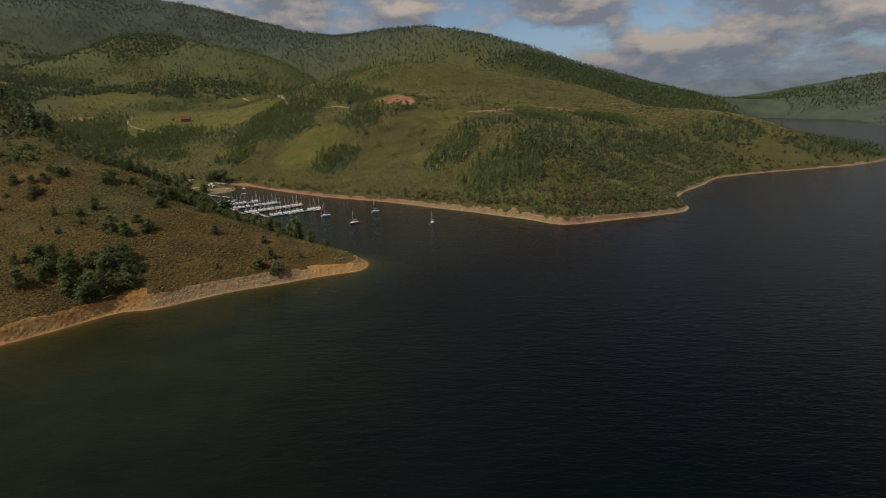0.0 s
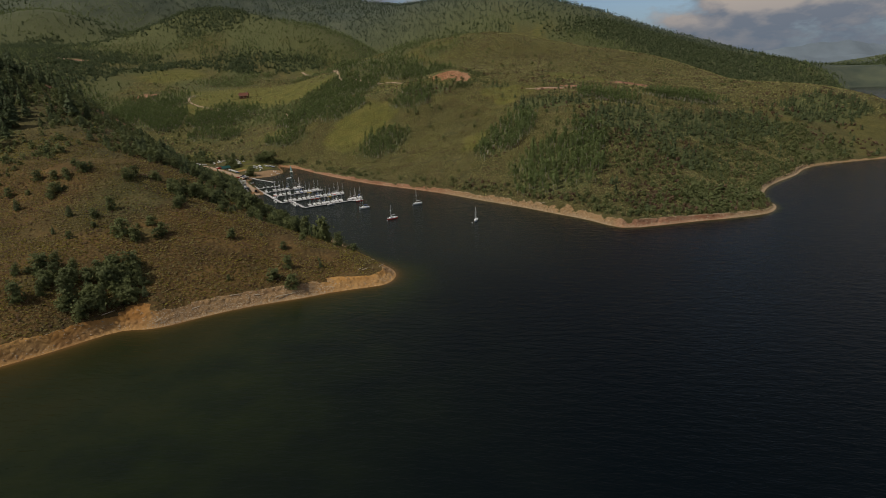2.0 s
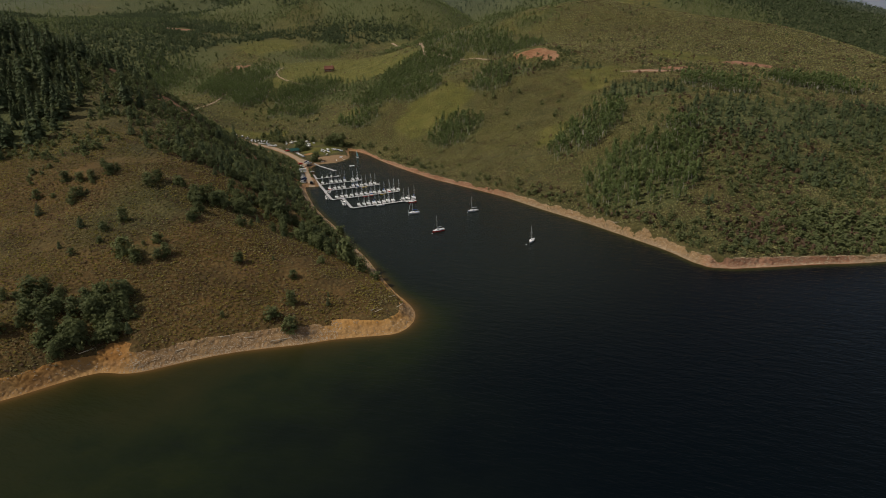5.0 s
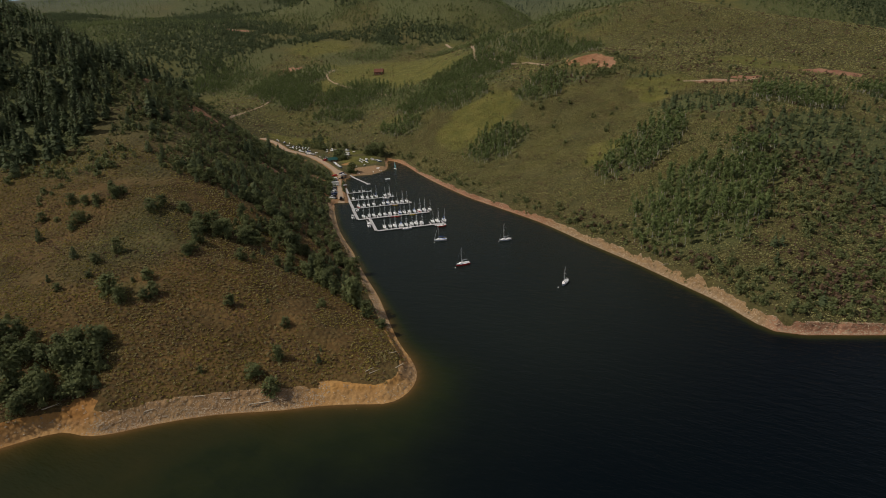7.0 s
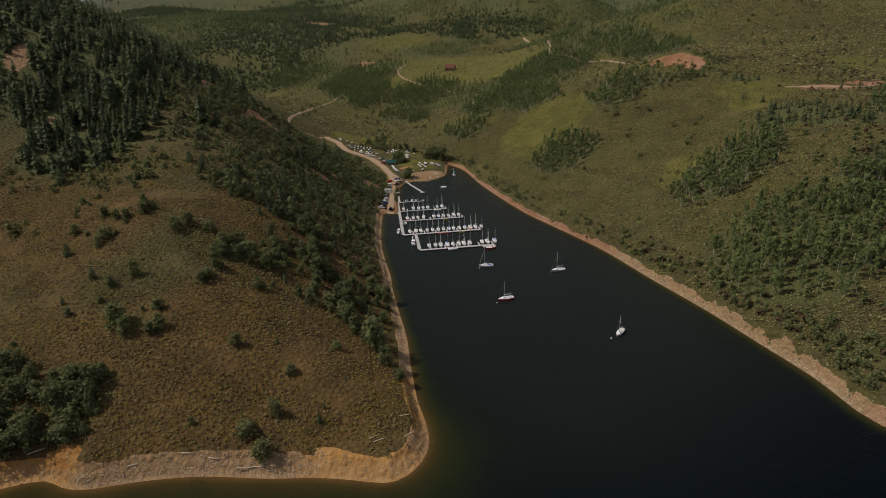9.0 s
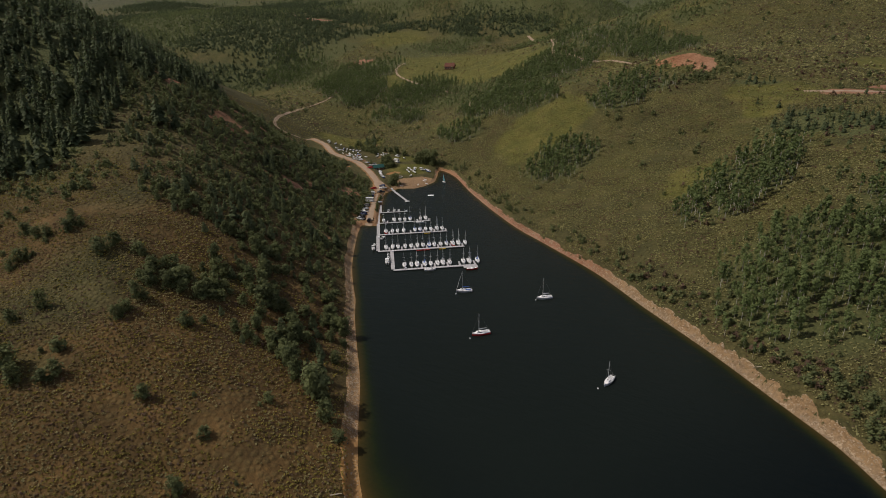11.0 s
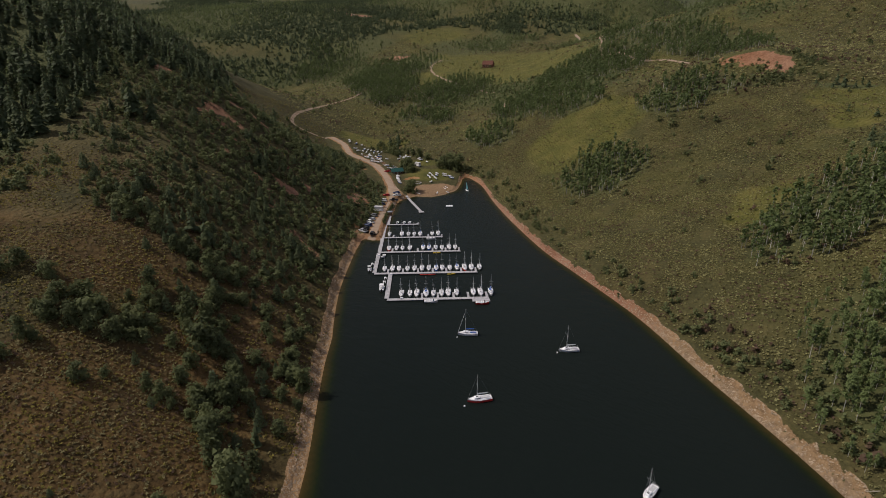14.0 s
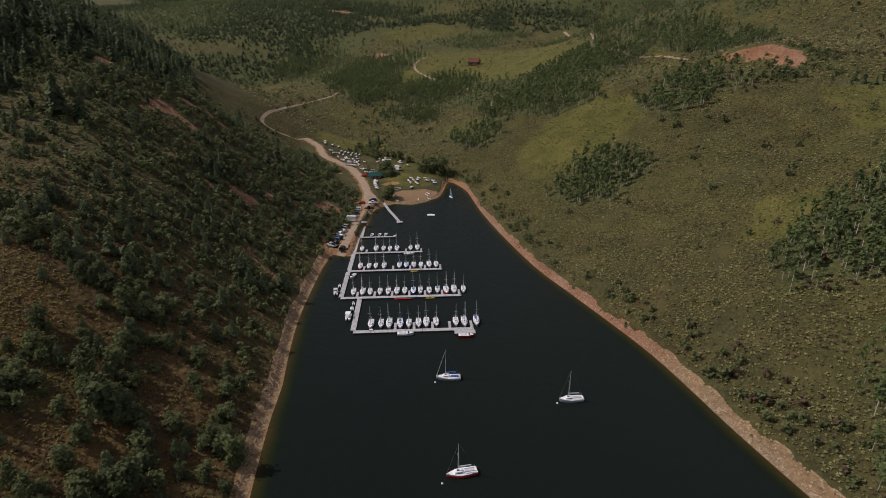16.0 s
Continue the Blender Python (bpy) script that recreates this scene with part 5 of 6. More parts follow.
def motorboat(label, length=5.2, hull=GELCOAT, canopy=None, group=""):
    """An open runabout: bow towards +y."""
    beam, free = length * 0.40, length * 0.14
    top = tagged(new("motorboat"), label, "motorboat", group)
    part("hull", loft(hull_lines(length, beam, free, 0.25)), hull, top)
    part("deck", deck_mesh(length, beam, free), DECKING, top)
    part("cockpit", box(bmesh.new(), -beam * 0.33, beam * 0.33, -length * 0.38, length * 0.12, free * 0.95, free * 1.10, 0.97), GREY_CLOTH, top)
    part("windscreen", box(bmesh.new(), -beam * 0.32, beam * 0.32, length * 0.13, length * 0.2, free * 1.05, free * 1.65, 0.8), GLASS, top)
    for s in (-1, 1):
        part("seat", box(bmesh.new(), s * beam * 0.17 - 0.2, s * beam * 0.17 + 0.2, -length * 0.12, -length * 0.02, free * 1.05, free * 1.5, 0.85, 0.04), GELCOAT, top)
    part("outboard_motor", box(bmesh.new(), -0.2, 0.2, -length * 0.5 - 0.4, -length * 0.5 - 0.02, 0.05, free + 0.5, 0.75, 0.05), RUBBER, top)
    if canopy:
        for s in (-1, 1):
            for yy in (-0.28, 0.02):
                part("canopy_post", rod(bmesh.new(), (s * beam * 0.36, length * yy, free), (s * beam * 0.36, length * yy, free + 1.45), 0.025), ALLOY, top)
        part("canopy", box(bmesh.new(), -beam * 0.42, beam * 0.42, -length * 0.32, length * 0.06, free + 1.42, free + 1.55, 0.9, 0.04), canopy, top)
    return top


def kayak(label, mat, length=3.6, name="kayak"):
    top = tagged(new(name), label, name)
    part("hull", loft(hull_lines(length, 0.75, 0.28, 0.12)), mat, top)
    part("deck", deck_mesh(length, 0.75, 0.28, 0.01, 0.0), mat, top)
    part("seat_well", box(bmesh.new(), -0.2, 0.2, -0.6, 0.25, 0.26, 0.36, 0.85), RUBBER, top)
    return top


def place(ob, x, y, z, turn, tip=0.0):
    ob.matrix_basis = pose(x, y, z, tip, 0, turn)
    return ob


# the dock has its own axes: along the walkways, and inland from the outer one
DOCK_O, DOCK_TURN = Vector((-122.5, 357.9)), 38.9
ALONG = Vector((math.cos(radians(DOCK_TURN)), math.sin(radians(DOCK_TURN))))
INLAND = Vector((-ALONG.y, ALONG.x))


def on_dock(u, v):
    p = DOCK_O + ALONG * u + INLAND * v
    return p.x, p.y


dock = tagged(new("dock"), "grey floating boat dock with five walkways and fingers", "dock")
dock.matrix_basis = pose(DOCK_O.x, DOCK_O.y, 0, 0, 0, DOCK_TURN)


def walkway(u0, u1, v0, v1):
    """Decked float sections end to end between two corners, with the dark floats under them."""
    long_u = (u1 - u0) > (v1 - v0)
    span = (u1 - u0) if long_u else (v1 - v0)
    n = max(1, round(span / 6.0))
    for k in range(n):
        a, b = k * span / n + 0.03, (k + 1) * span / n - 0.03
        q = (u0 + a, u0 + b, v0, v1) if long_u else (u0, u1, v0 + a, v0 + b)
        sec = part("walkway_section", box(bmesh.new(), *q, 0.32, 0.52, 1.0, 0.02), DOCKWOOD, dock)
        part("float", box(bmesh.new(), q[0] + 0.1, q[1] - 0.1, q[2] + 0.1, q[3] - 0.1, -0.25, 0.318), FLOAT_BLACK, sec)


def finger(u, v, length=4.6):
    f = part("finger", box(bmesh.new(), u - 0.45, u + 0.45, v, v + length, 0.30, 0.48, 1.0, 0.02), DOCKWOOD, dock)
    part("float", box(bmesh.new(), u - 0.35, u + 0.35, v + length * 0.5, v + length - 0.1, -0.2, 0.298), FLOAT_BLACK, f)


walkway(-0.9, 39.2, -0.9, 0.9)
walkway(-1.9, -0.1, 0.95, 25.0)
walkway(-8.2, 37.0, 25.05, 26.75)
walkway(-9.0, -7.2, 26.8, 50.8)
walkway(-8.4, 31.0, 50.85, 52.45)
walkway(-8.8, -7.0, 52.5, 71.6)
walkway(-8.2, 23.2, 71.65, 73.15)
walkway(-8.6, -7.0, 73.2, 93.0)
walkway(-8.0, 10.8, 93.05, 94.4)
walkway(-7.4, -5.6, 94.45, 110.5)
for u in (12.9, 19.2, 25.4, 31.2, 38.5):
    finger(u, 0.95)
for u in (-2.2, 4.3, 10.9, 17.4, 23.4, 29.9, 36.3):
    finger(u, 26.8, 4.2)
for u in (-1.8, 10.4, 17.6, 23.9, 30.4):
    finger(u, 52.5, 4.0)
for u in (-2.4, 15.6, 22.6):
    finger(u, 73.2, 3.4)
finger(10.2, 94.45, 2.2)
part("end_platform", box(bmesh.new(), 32.5, 39.4, -3.2, -0.95, 0.31, 0.50, 1.0, 0.02), DOCKWOOD, dock)
for u, v in ((38.9, 0.5), (36.7, 26), (30.7, 51.6), (22.9, 72.4), (-8.7, 40), (-8.5, 62), (-1.6, 12), (10.5, 93.7)):
    part("mooring_pile", rod(bmesh.new(), (u, v, -4), (u, v, 1.6), 0.13, 0.13, 8), STEEL, dock)
for u, v in ((-7.6, 47.0), (-0.6, 24.4), (5.0, 0.4), (22.0, 51.6), (8.0, 72.4), (9.8, 93.6)):
    part("dock_box", box(bmesh.new(), u - 0.6, u + 0.6, v - 0.3, v + 0.3, 0.52, 1.1, 0.92, 0.03), GELCOAT, dock)

# sloops in the slips: along, inland, size, kind
SLOOPS = [sailboat("white sloop with bare mast moored at the dock", 6.4, GELCOAT, None, None, 8.2, False, "sailboats in the slips"),
          sailboat("white sloop with blue sail cover at the dock", 6.8, GELCOAT, BLUE_CLOTH, None, 9.0, False, "sailboats in the slips"),
          sailboat("white sloop with furled jib and grey cover at the dock", 7.0, GELCOAT, GREY_CLOTH, None, 9.2, True, "sailboats in the slips"),
          sailboat("red-striped white sloop moored at the dock", 6.4, GELCOAT, None, RED_HULL, 8.4, True, "sailboats in the slips"),
          sailboat("blue-covered sloop moored at the dock", 6.6, BLUE_CLOTH, BLUE_CLOTH, None, 8.8, False, "sailboats in the slips")]
SLIPS = [(0.9, 25, [4.7, 8.1, 10.8, 14.6, 17.5, 20.7, 23.4, 26.9, 33.4, 36.2, 40.4], [0, 0, 2, 1, 0, 0, 2, 0, 0, 2, 1]),
         (26.8, 0, [-3.8, -0.4, 2.5, 6.1, 9.2, 12.6, 15.7, 19.1, 21.6, 25.2, 28.3, 31.5, 34.6, 38.2], [0, 2, 0, 0, 0, 2, 0, 4, 0, 0, 1, 3, 2, 0]),
         (52.5, 0, [-3.6, 0.0, 3.1, 6.5, 12.9, 16.0, 19.2, 22.3, 25.6, 28.6], [3, 0, 0, 2, 1, 4, 0, 0, 2, 0]),
         (73.2, 0, [-4.8, 1.7, 5.2, 8.1, 11.4, 17.6, 20.9], [0, 2, 0, 0, 1, 0, 2])]
DOCK_RNG = random.Random(8)
first = set()
for v, _, spots, kinds in SLIPS:
    for u, k in zip(spots, kinds):
        px, py = on_dock(u + DOCK_RNG.uniform(-0.15, 0.15), v + 3.9 + DOCK_RNG.uniform(-0.1, 0.35))
        s = DOCK_RNG.uniform(0.92, 1.02)
        m = pose(px, py, 0.02, 0, DOCK_RNG.uniform(-1.5, 1.5), DOCK_TURN + 180 + DOCK_RNG.uniform(-2.5, 2.5)) @ Matrix.Diagonal((s, s, s, 1))
        if k not in first:
            first.add(k)
            SLOOPS[k].matrix_basis = m
        else:
            copy_thing(SLOOPS[k], m)

# boats on their moorings in the cove, each by its buoy
place(sailboat("white sloop with red bottom stripe on a mooring", 7.0, GELCOAT, GREY_CLOTH, RED_HULL, 8.6, False), -58.7, 326.1, 0.02, 139 + 0)
place(sailboat("white sloop with blue sail cover and furled jib on a mooring", 6.9, GELCOAT, BLUE_CLOTH, None, 9.6, True), -82.5, 354.4, 0.02, 126)
place(sailboat("white sloop with lowered grey sail on a mooring", 6.7, GELCOAT, GREY_CLOTH, None, 9.4, False), -50.0, 365.2, 0.02, 132)
place(sailboat("small white sloop with bare boom on a mooring", 6.2, GELCOAT, None, None, 8.0, False), -9.4, 319.9, 0.02, 172)


def buoy(x, y):
    top = tagged(new("mooring_buoy"), "white ball mooring buoy floating on the lake", "buoy", "mooring buoys")
    bm = bmesh.new()
    bmesh.ops.create_uvsphere(bm, u_segments=12, v_segments=8, radius=0.28)
    part("ball", bm, GELCOAT, top)
    part("ring", rod(bmesh.new(), (0, 0, 0.24), (0, 0, 0.42), 0.05), STEEL, top)
    return place(top, x, y, 0.1, 0)


for bx, by in ((-60.6, 321.4), (-84.4, 350.7), (-52.4, 361.9), (-11.2, 314.9)):
    buoy(bx, by)

# other craft round the dock
RUN = motorboat("white runabout with grey cockpit tied to the dock", 5.4)
px, py = on_dock(16.4, -2.1)
place(RUN, px, py, 0.02, DOCK_TURN - 90)
px, py = on_dock(36.2, -4.4)
place(motorboat("red and white runabout tied to the dock end", 5.2, RED_HULL), px, py, 0.02, DOCK_TURN - 92)
px, py = on_dock(-3.6, 11.2)
place(motorboat("white pontoon-style boat with pale canopy at the dock", 5.6, GELCOAT, GELCOAT), px, py, 0.02, DOCK_TURN)
px, py = on_dock(-10.6, 31.3)
place(motorboat("white day boat with light canopy at the dock", 4.8, GELCOAT, GREY_CLOTH), px, py, 0.02, DOCK_TURN + 6)
px, py = on_dock(-5.8, 46.5)
place(motorboat("white skiff tied inside the dock", 4.6), px, py, 0.02, DOCK_TURN + 160)
for u, v, l in ((-3.1, 17.6, 3.2), (-3.0, 21.6, 2.8), (-10.0, 37.4, 3.0)):
    px, py = on_dock(u, v)
    place(motorboat("small white dinghy tied to the dock", l), px, py, 0.02, DOCK_TURN + 8)
for u in (-1.6, 2.2, 5.2):
    px, py = on_dock(u, 97.2)
    place(motorboat("small white motor dinghy in a slip", 4.0), px, py, 0.02, DOCK_TURN + 170)
px, py = on_dock(17.0, 70.3)
place(motorboat("white runabout alongside the walkway", 4.8), px, py, 0.02, DOCK_TURN - 90)
for u, v, mat, what in ((13.6, 24.3, RED_PLASTIC, "red"), (17.0, 24.3, RED_PLASTIC, "red"), (25.4, 24.3, YELLOW, "yellow"), (19.6, 50.1, YELLOW, "yellow")):
    px, py = on_dock(u, v)
    place(kayak(what + " kayak floating beside the walkway", mat), px, py, 0.08, DOCK_TURN - 90)

# launching dock and gangway beside the ramp
jetty = tagged(new("launching_dock"), "long narrow grey floating launching dock by the ramp", "dock")
jetty.matrix_basis = pose(-218.0, 478.0, 0, 0, 0, math.degrees(math.atan2(455.6 - 478.0, -185.9 + 218.0)))
for k in range(7):
    z = 0.5 + max(0, 0.5 - 0.25 * k)
    s = part("walkway_section", box(bmesh.new(), k * 5.6, k * 5.6 + 5.5, -0.8, 0.8, z - 0.22, z, 1.0, 0.02), DOCKWOOD, jetty)
    part("float", box(bmesh.new(), k * 5.6 + 0.2, k * 5.6 + 5.3, -0.7, 0.7, z - 0.9, z - 0.222), FLOAT_BLACK, s)
part("end_platform", box(bmesh.new(), 37.0, 39.3, -1.6, 1.6, 0.30, 0.52, 1.0, 0.02), DOCKWOOD, jetty)
shelter = tagged(new("dock_hut"), "small grey dock hut and stacked gear beside the lane", "hut")
part("wall", box(bmesh.new(), -1.2, 1.2, -1, 1, 0, 2.1), TIMBER, shelter)
part("roof", box(bmesh.new(), -1.5, 1.5, -1.3, 1.3, 2.1, 2.4, 0.6), STEEL, shelter)
place(shelter, *on_dock(-6.5, 111.5), 0.5, DOCK_TURN)
swim = tagged(new("swim_float"), "small white swimming raft floating in the cove", "raft")
part("deck", box(bmesh.new(), -2.1, 2.1, -1.3, 1.3, 0.2, 0.45, 0.97, 0.05), GELCOAT, swim)
part("float", box(bmesh.new(), -1.9, 1.9, -1.1, 1.1, -0.2, 0.198), FLOAT_BLACK, swim)
part("rail", box(bmesh.new(), -0.3, 0.3, 1.1, 1.2, 0.45, 0.8), STEEL, swim)
place(swim, -181, 476, 0, 35)
dinghy = tagged(new("sailing_dinghy"), "small sailing dinghy with a teal and white sail up", "sailboat")
part("hull", loft(hull_lines(4.2, 1.5, 0.45, 0.2)), GELCOAT, dinghy)
part("deck", deck_mesh(4.2, 1.5, 0.45), DECKING, dinghy)
part("mast", rod(bmesh.new(), (0, 0.7, 0.4), (0, 0.7, 6.2), 0.05), ALLOY, dinghy)
part("boom", rod(bmesh.new(), (0, 0.7, 1.2), (0.5, -1.8, 1.2), 0.04), ALLOY, dinghy)
sail = loft([[(0.02 + q * 0.2 * math.sin(f * 3.1), 0.66 - q * 2.45 * (1 - f), 1.3 + f * 4.7) for q in (0, 0.33, 0.66, 1.0)] for f in (0, 0.25, 0.5, 0.75, 0.99)], False)
part("sail", sail, TEAL_CLOTH, dinghy, "teal sail with white head")
place(dinghy, -193.5, 512.5, 0, 60)


def vehicle(label, paint_mat, kind="car", group="parked vehicles"):
    """A parked car, pickup or van, nose towards +y."""
    length, wide, tall = {"car": (4.5, 1.8, 1.45), "suv": (4.8, 1.95, 1.8), "pickup": (5.6, 1.95, 1.85), "camper": (6.2, 2.3, 3.0)}[kind]
    top = tagged(new("camper_van" if kind == "camper" else "pickup_truck" if kind == "pickup" else "car"), label, "camper" if kind == "camper" else "car", group)
    hood = 0.95 if kind != "camper" else 1.2
    sec = []
    for f, zt, w in ((0, 0.8, 0.9), (0.03, hood, 0.96), (0.3, hood, 1), (0.7, hood, 1), (0.95, hood - 0.12, 0.95), (1, 0.6, 0.86)):
        y, hw = -length / 2 + f * length, wide / 2 * w
        sec.append([(-hw * 0.96, y, 0.3), (-hw, y, 0.6), (-hw * 0.96, y, zt), (hw * 0.96, y, zt), (hw, y, 0.6), (hw * 0.96, y, 0.3)])
    body = part("body", loft(sec), paint_mat, top)
    y0, y1 = {"car": (-0.42, 0.16), "suv": (-0.48, 0.18), "pickup": (-0.12, 0.2), "camper": (-0.49, 0.36)}[kind]
    roof = bmesh.new()
    box(roof, -wide * 0.44, wide * 0.44, length * y0, length * y1, hood, tall, 0.80 if kind != "camper" else 0.96, 0.06)
    part("cabin", roof, paint_mat, top)
    zw = hood + (tall - hood) * 0.45
    band = tall - hood
    for s in (-1, 1):
        part("side_window", box(bmesh.new(), s * wide * 0.405 - 0.03, s * wide * 0.405 + 0.03, length * (y0 + 0.06), length * (y1 - 0.07), zw - band * 0.22, zw + band * 0.22, 0.9), GLASS, body)
    part("windscreen", box(bmesh.new(), -wide * 0.36, wide * 0.36, length * y1 - 0.30, length * y1 - 0.02, zw - band * 0.28, zw + band * 0.24, 0.9), GLASS, body)
    part("rear_window", box(bmesh.new(), -wide * 0.34, wide * 0.34, length * y0 + 0.03, length * y0 + 0.26, zw - band * 0.2, zw + band * 0.24, 0.9), GLASS, body)
    if kind == "pickup":
        part("load_bed", box(bmesh.new(), -wide * 0.40, wide * 0.40, -length * 0.47, -length * 0.14, hood - 0.02, hood + 0.02), RUBBER, body)
    for s in (-1, 1):
        for yy in (-0.31, 0.31):
            w = part("wheel", rod(bmesh.new(), (s * (wide / 2 - 0.2), yy * length, 0.33), (s * (wide / 2 + 0.01), yy * length, 0.33), 0.33, 0.33, 12), RUBBER, top)
            part("rim", rod(bmesh.new(), (s * (wide / 2 + 0.012), yy * length, 0.33), (s * (wide / 2 + 0.02), yy * length, 0.33), 0.2, 0.2, 8), STEEL, w)
    return top


PAINTS = {n: plain(n + "_car_paint", c, 0.3, 0.1, 0.05) for n, c in (("white", (0.75, 0.75, 0.74)), ("silver", (0.42, 0.43, 0.45)), ("dark_blue", (0.02, 0.035, 0.10)), ("black", (0.02, 0.02, 0.022)), ("red", (0.40, 0.03, 0.025)), ("grey", (0.14, 0.145, 0.15)))}
CARS = [(-223, 465, "red", "car", 128), (-216.5, 455, "white", "suv", 120), (-212, 449, "dark_blue", "car", 118), (-205.5, 439, "white", "camper", 118), (-200.5, 430, "grey", "suv", 100),
        (-197, 425, "silver", "car", 98), (-194, 420.5, "white", "pickup", 96), (-191, 416, "dark_blue", "suv", 96), (-188.5, 411.5, "black", "car", 92), (-186.5, 407.5, "silver", "pickup", 90),
        (-179.5, 407.5, "black", "suv", 30), (-217.5, 469, "white", "pickup", 128), (-221.5, 473, "dark_blue", "car", 130), (-213, 461, "black", "pickup", 128), (-262, 508.5, "red", "car", 130),
        (-266, 538, "silver", "car", 40), (-262, 541, "red", "car", 44), (-257, 537, "white", "camper", 80), (-266, 551, "white", "pickup", 70)]
for cx, cy, paint_name, kind, turn in CARS:
    what = {"car": "sedan", "suv": "sport utility car", "pickup": "pickup truck", "camper": "boxy camper van"}[kind]
    cz = float(np.max(ground_z(np.array([cx - 1, cx + 1, cx, cx]), np.array([cy, cy, cy - 1, cy + 1])))) - 0.03
    place(vehicle("%s %s parked on the dirt lane" % (paint_name.replace("_", " "), what), PAINTS[paint_name], kind), cx, cy, cz, turn)


def trailer_boat(label, hull, masted, group):
    """A boat on a two-wheeled trailer."""
    length = 5.8
    top = tagged(new("trailered_boat"), label, "boat", group)
    lift = Matrix.Translation((0, 0, 0.75))
    for name, bm, mat in (("hull", loft(hull_lines(length, 2.0, 0.7, 0.35)), hull), ("deck", deck_mesh(length, 2.0, 0.7), DECKING),
                          ("cabin", box(bmesh.new(), -0.6, 0.6, -0.3, 1.5, 0.7, 1.15, 0.8, 0.05), GELCOAT), ("cockpit", box(bmesh.new(), -0.45, 0.45, -2.3, -0.5, 0.66, 0.8, 0.95), GREY_CLOTH)):
        bm.transform(lift)
        part(name, bm, mat, top)
    if masted:
        part("lowered_mast", rod(bmesh.new(), (0.1, -3.6, 2.2), (0.1, 3.3, 2.1), 0.06), ALLOY, top)
    frame_mesh = bmesh.new()
    for s in (-1, 1):
        rod(frame_mesh, (s * 0.55, -2.4, 0.45), (s * 0.2, 2.6, 0.45), 0.06)
        rod(frame_mesh, (s * 0.5, -0.9, 0.45), (s * 0.7, -0.9, 1.1), 0.05)
    rod(frame_mesh, (0, 2.4, 0.45), (0, 4.0, 0.42), 0.06)
    rod(frame_mesh, (-1.05, -0.9, 0.33), (1.05, -0.9, 0.33), 0.05)
    rod(frame_mesh, (0, 3.6, 0.0), (0, 3.6, 0.42), 0.05)
    part("trailer_frame", frame_mesh, STEEL, top)
    for s in (-1, 1):
        part("wheel", rod(bmesh.new(), (s * 0.95, -0.9, 0.33), (s * 1.15, -0.9, 0.33), 0.33, 0.33, 10), RUBBER, top)
    return top


YARD = [trailer_boat("white sailboat on a trailer in the boat yard", GELCOAT, True, "boats stored ashore"), trailer_boat("white runabout on a trailer in the boat yard", GELCOAT, False, "boats stored ashore"),
        trailer_boat("blue boat on a trailer in the boat yard", BLUE_CLOTH, True, "boats stored ashore"), trailer_boat("grey covered boat on a trailer in the boat yard", GREY_CLOTH, False, "boats stored ashore")]
YARD_SPOTS = [(-353, 558, 0, 20), (-348, 561, 2, 24), (-344, 564, 0, 28), (-357, 561, 3, 24), (-327, 539, 0, 110), (-306, 530, 0, 112), (-300, 528, 1, 112), (-294, 526, 0, 110), (-320, 549, 1, 40), (-313, 549, 0, 60),
              (-315, 543, 3, 30), (-305, 545, 0, 50), (-309, 541, 1, 20), (-322, 556, 0, 45), (-316, 556, 2, 30), (-299, 541, 3, 70), (-330, 551, 0, 60), (-286, 533, 2, 105), (-279, 534, 3, 105), (-284, 523, 1, 150)]
YARD_SPOTS += [
              (-281, 524.8, 0, 150), (-278, 526.5, 1, 150), (-275, 528.2, 0, 150), (-272, 530, 0, 150), (-297, 562, 1, 60), (-287, 557, 0, 20), (-290, 561, 3, 50), (-257, 548.5, 3, 60),
              (-250, 506, 0, 70), (-246.5, 502, 2, 72), (-243, 498.5, 1, 72), (-239.5, 495.5, 0, 74), (-236, 492.5, 2, 74), (-235, 525, 0, 70), (-231, 522.5, 1, 60), (-227, 520, 0, 50), (-226, 530, 3, 100)]
YARD_SPOTS += [
              (-220, 529, 2, 95), (-222.5, 510.5, 1, 10), (-231, 528, 0, 75),
              (-252, 509, 1, 70), (-244.5, 500, 3, 72), (-229, 524.5, 2, 62), (-224.5, 518.5, 1, 55), (-229, 517, 0, 48), (-233, 520, 3, 58), (-217, 527, 2, 95), (-223, 527, 0, 110)]
YARD_SPOTS += [(-334 + 2.6 * k, 557 + 1.5 * k, (2, 0, 3)[k % 3], 25) for k in range(6)] + [(-330 + 5.5 * (k % 6) + 2.4 * math.sin(k * 7.1), 544 + 5.4 * (k // 6) + 2.6 * math.sin(k * 3.7), (0, 1, 3, 0, 2)[k % 5], 53 * k % 170) for k in range(12)]
YARD_SPOTS += [(-289 + 2.6 * k, 520.5 + 1.6 * k, (0, 1, 0)[k % 3], 150) for k in range(2)] + [(-292 + 3 * k, 555 + 2.0 * (k % 2), (1, 0, 3)[k % 3], 40 * k) for k in range(4)]
done = set()
for yx, yy, k, turn in YARD_SPOTS:
    m = pose(yx, yy, float(ground_z(yx, yy)) + 0.05, 0, 0, turn + DOCK_RNG.uniform(-6, 6)) @ Matrix.Diagonal((0.82, 0.82, 0.82, 1))
    if k in done:
        copy_thing(YARD[k], m)
    else:
        done.add(k)
        YARD[k].matrix_basis = m
for cx, cy, turn in ((-206.5, 505, 60), (-201.5, 501, 70), (-205, 495, 30), (-214, 486, 70), (-207.5, 508, 64)):
    place(kayak("pale canoe lying on the sandy beach", GELCOAT, 4.4, "canoe"), cx, cy, float(ground_z(cx, cy)) + 0.12, turn)
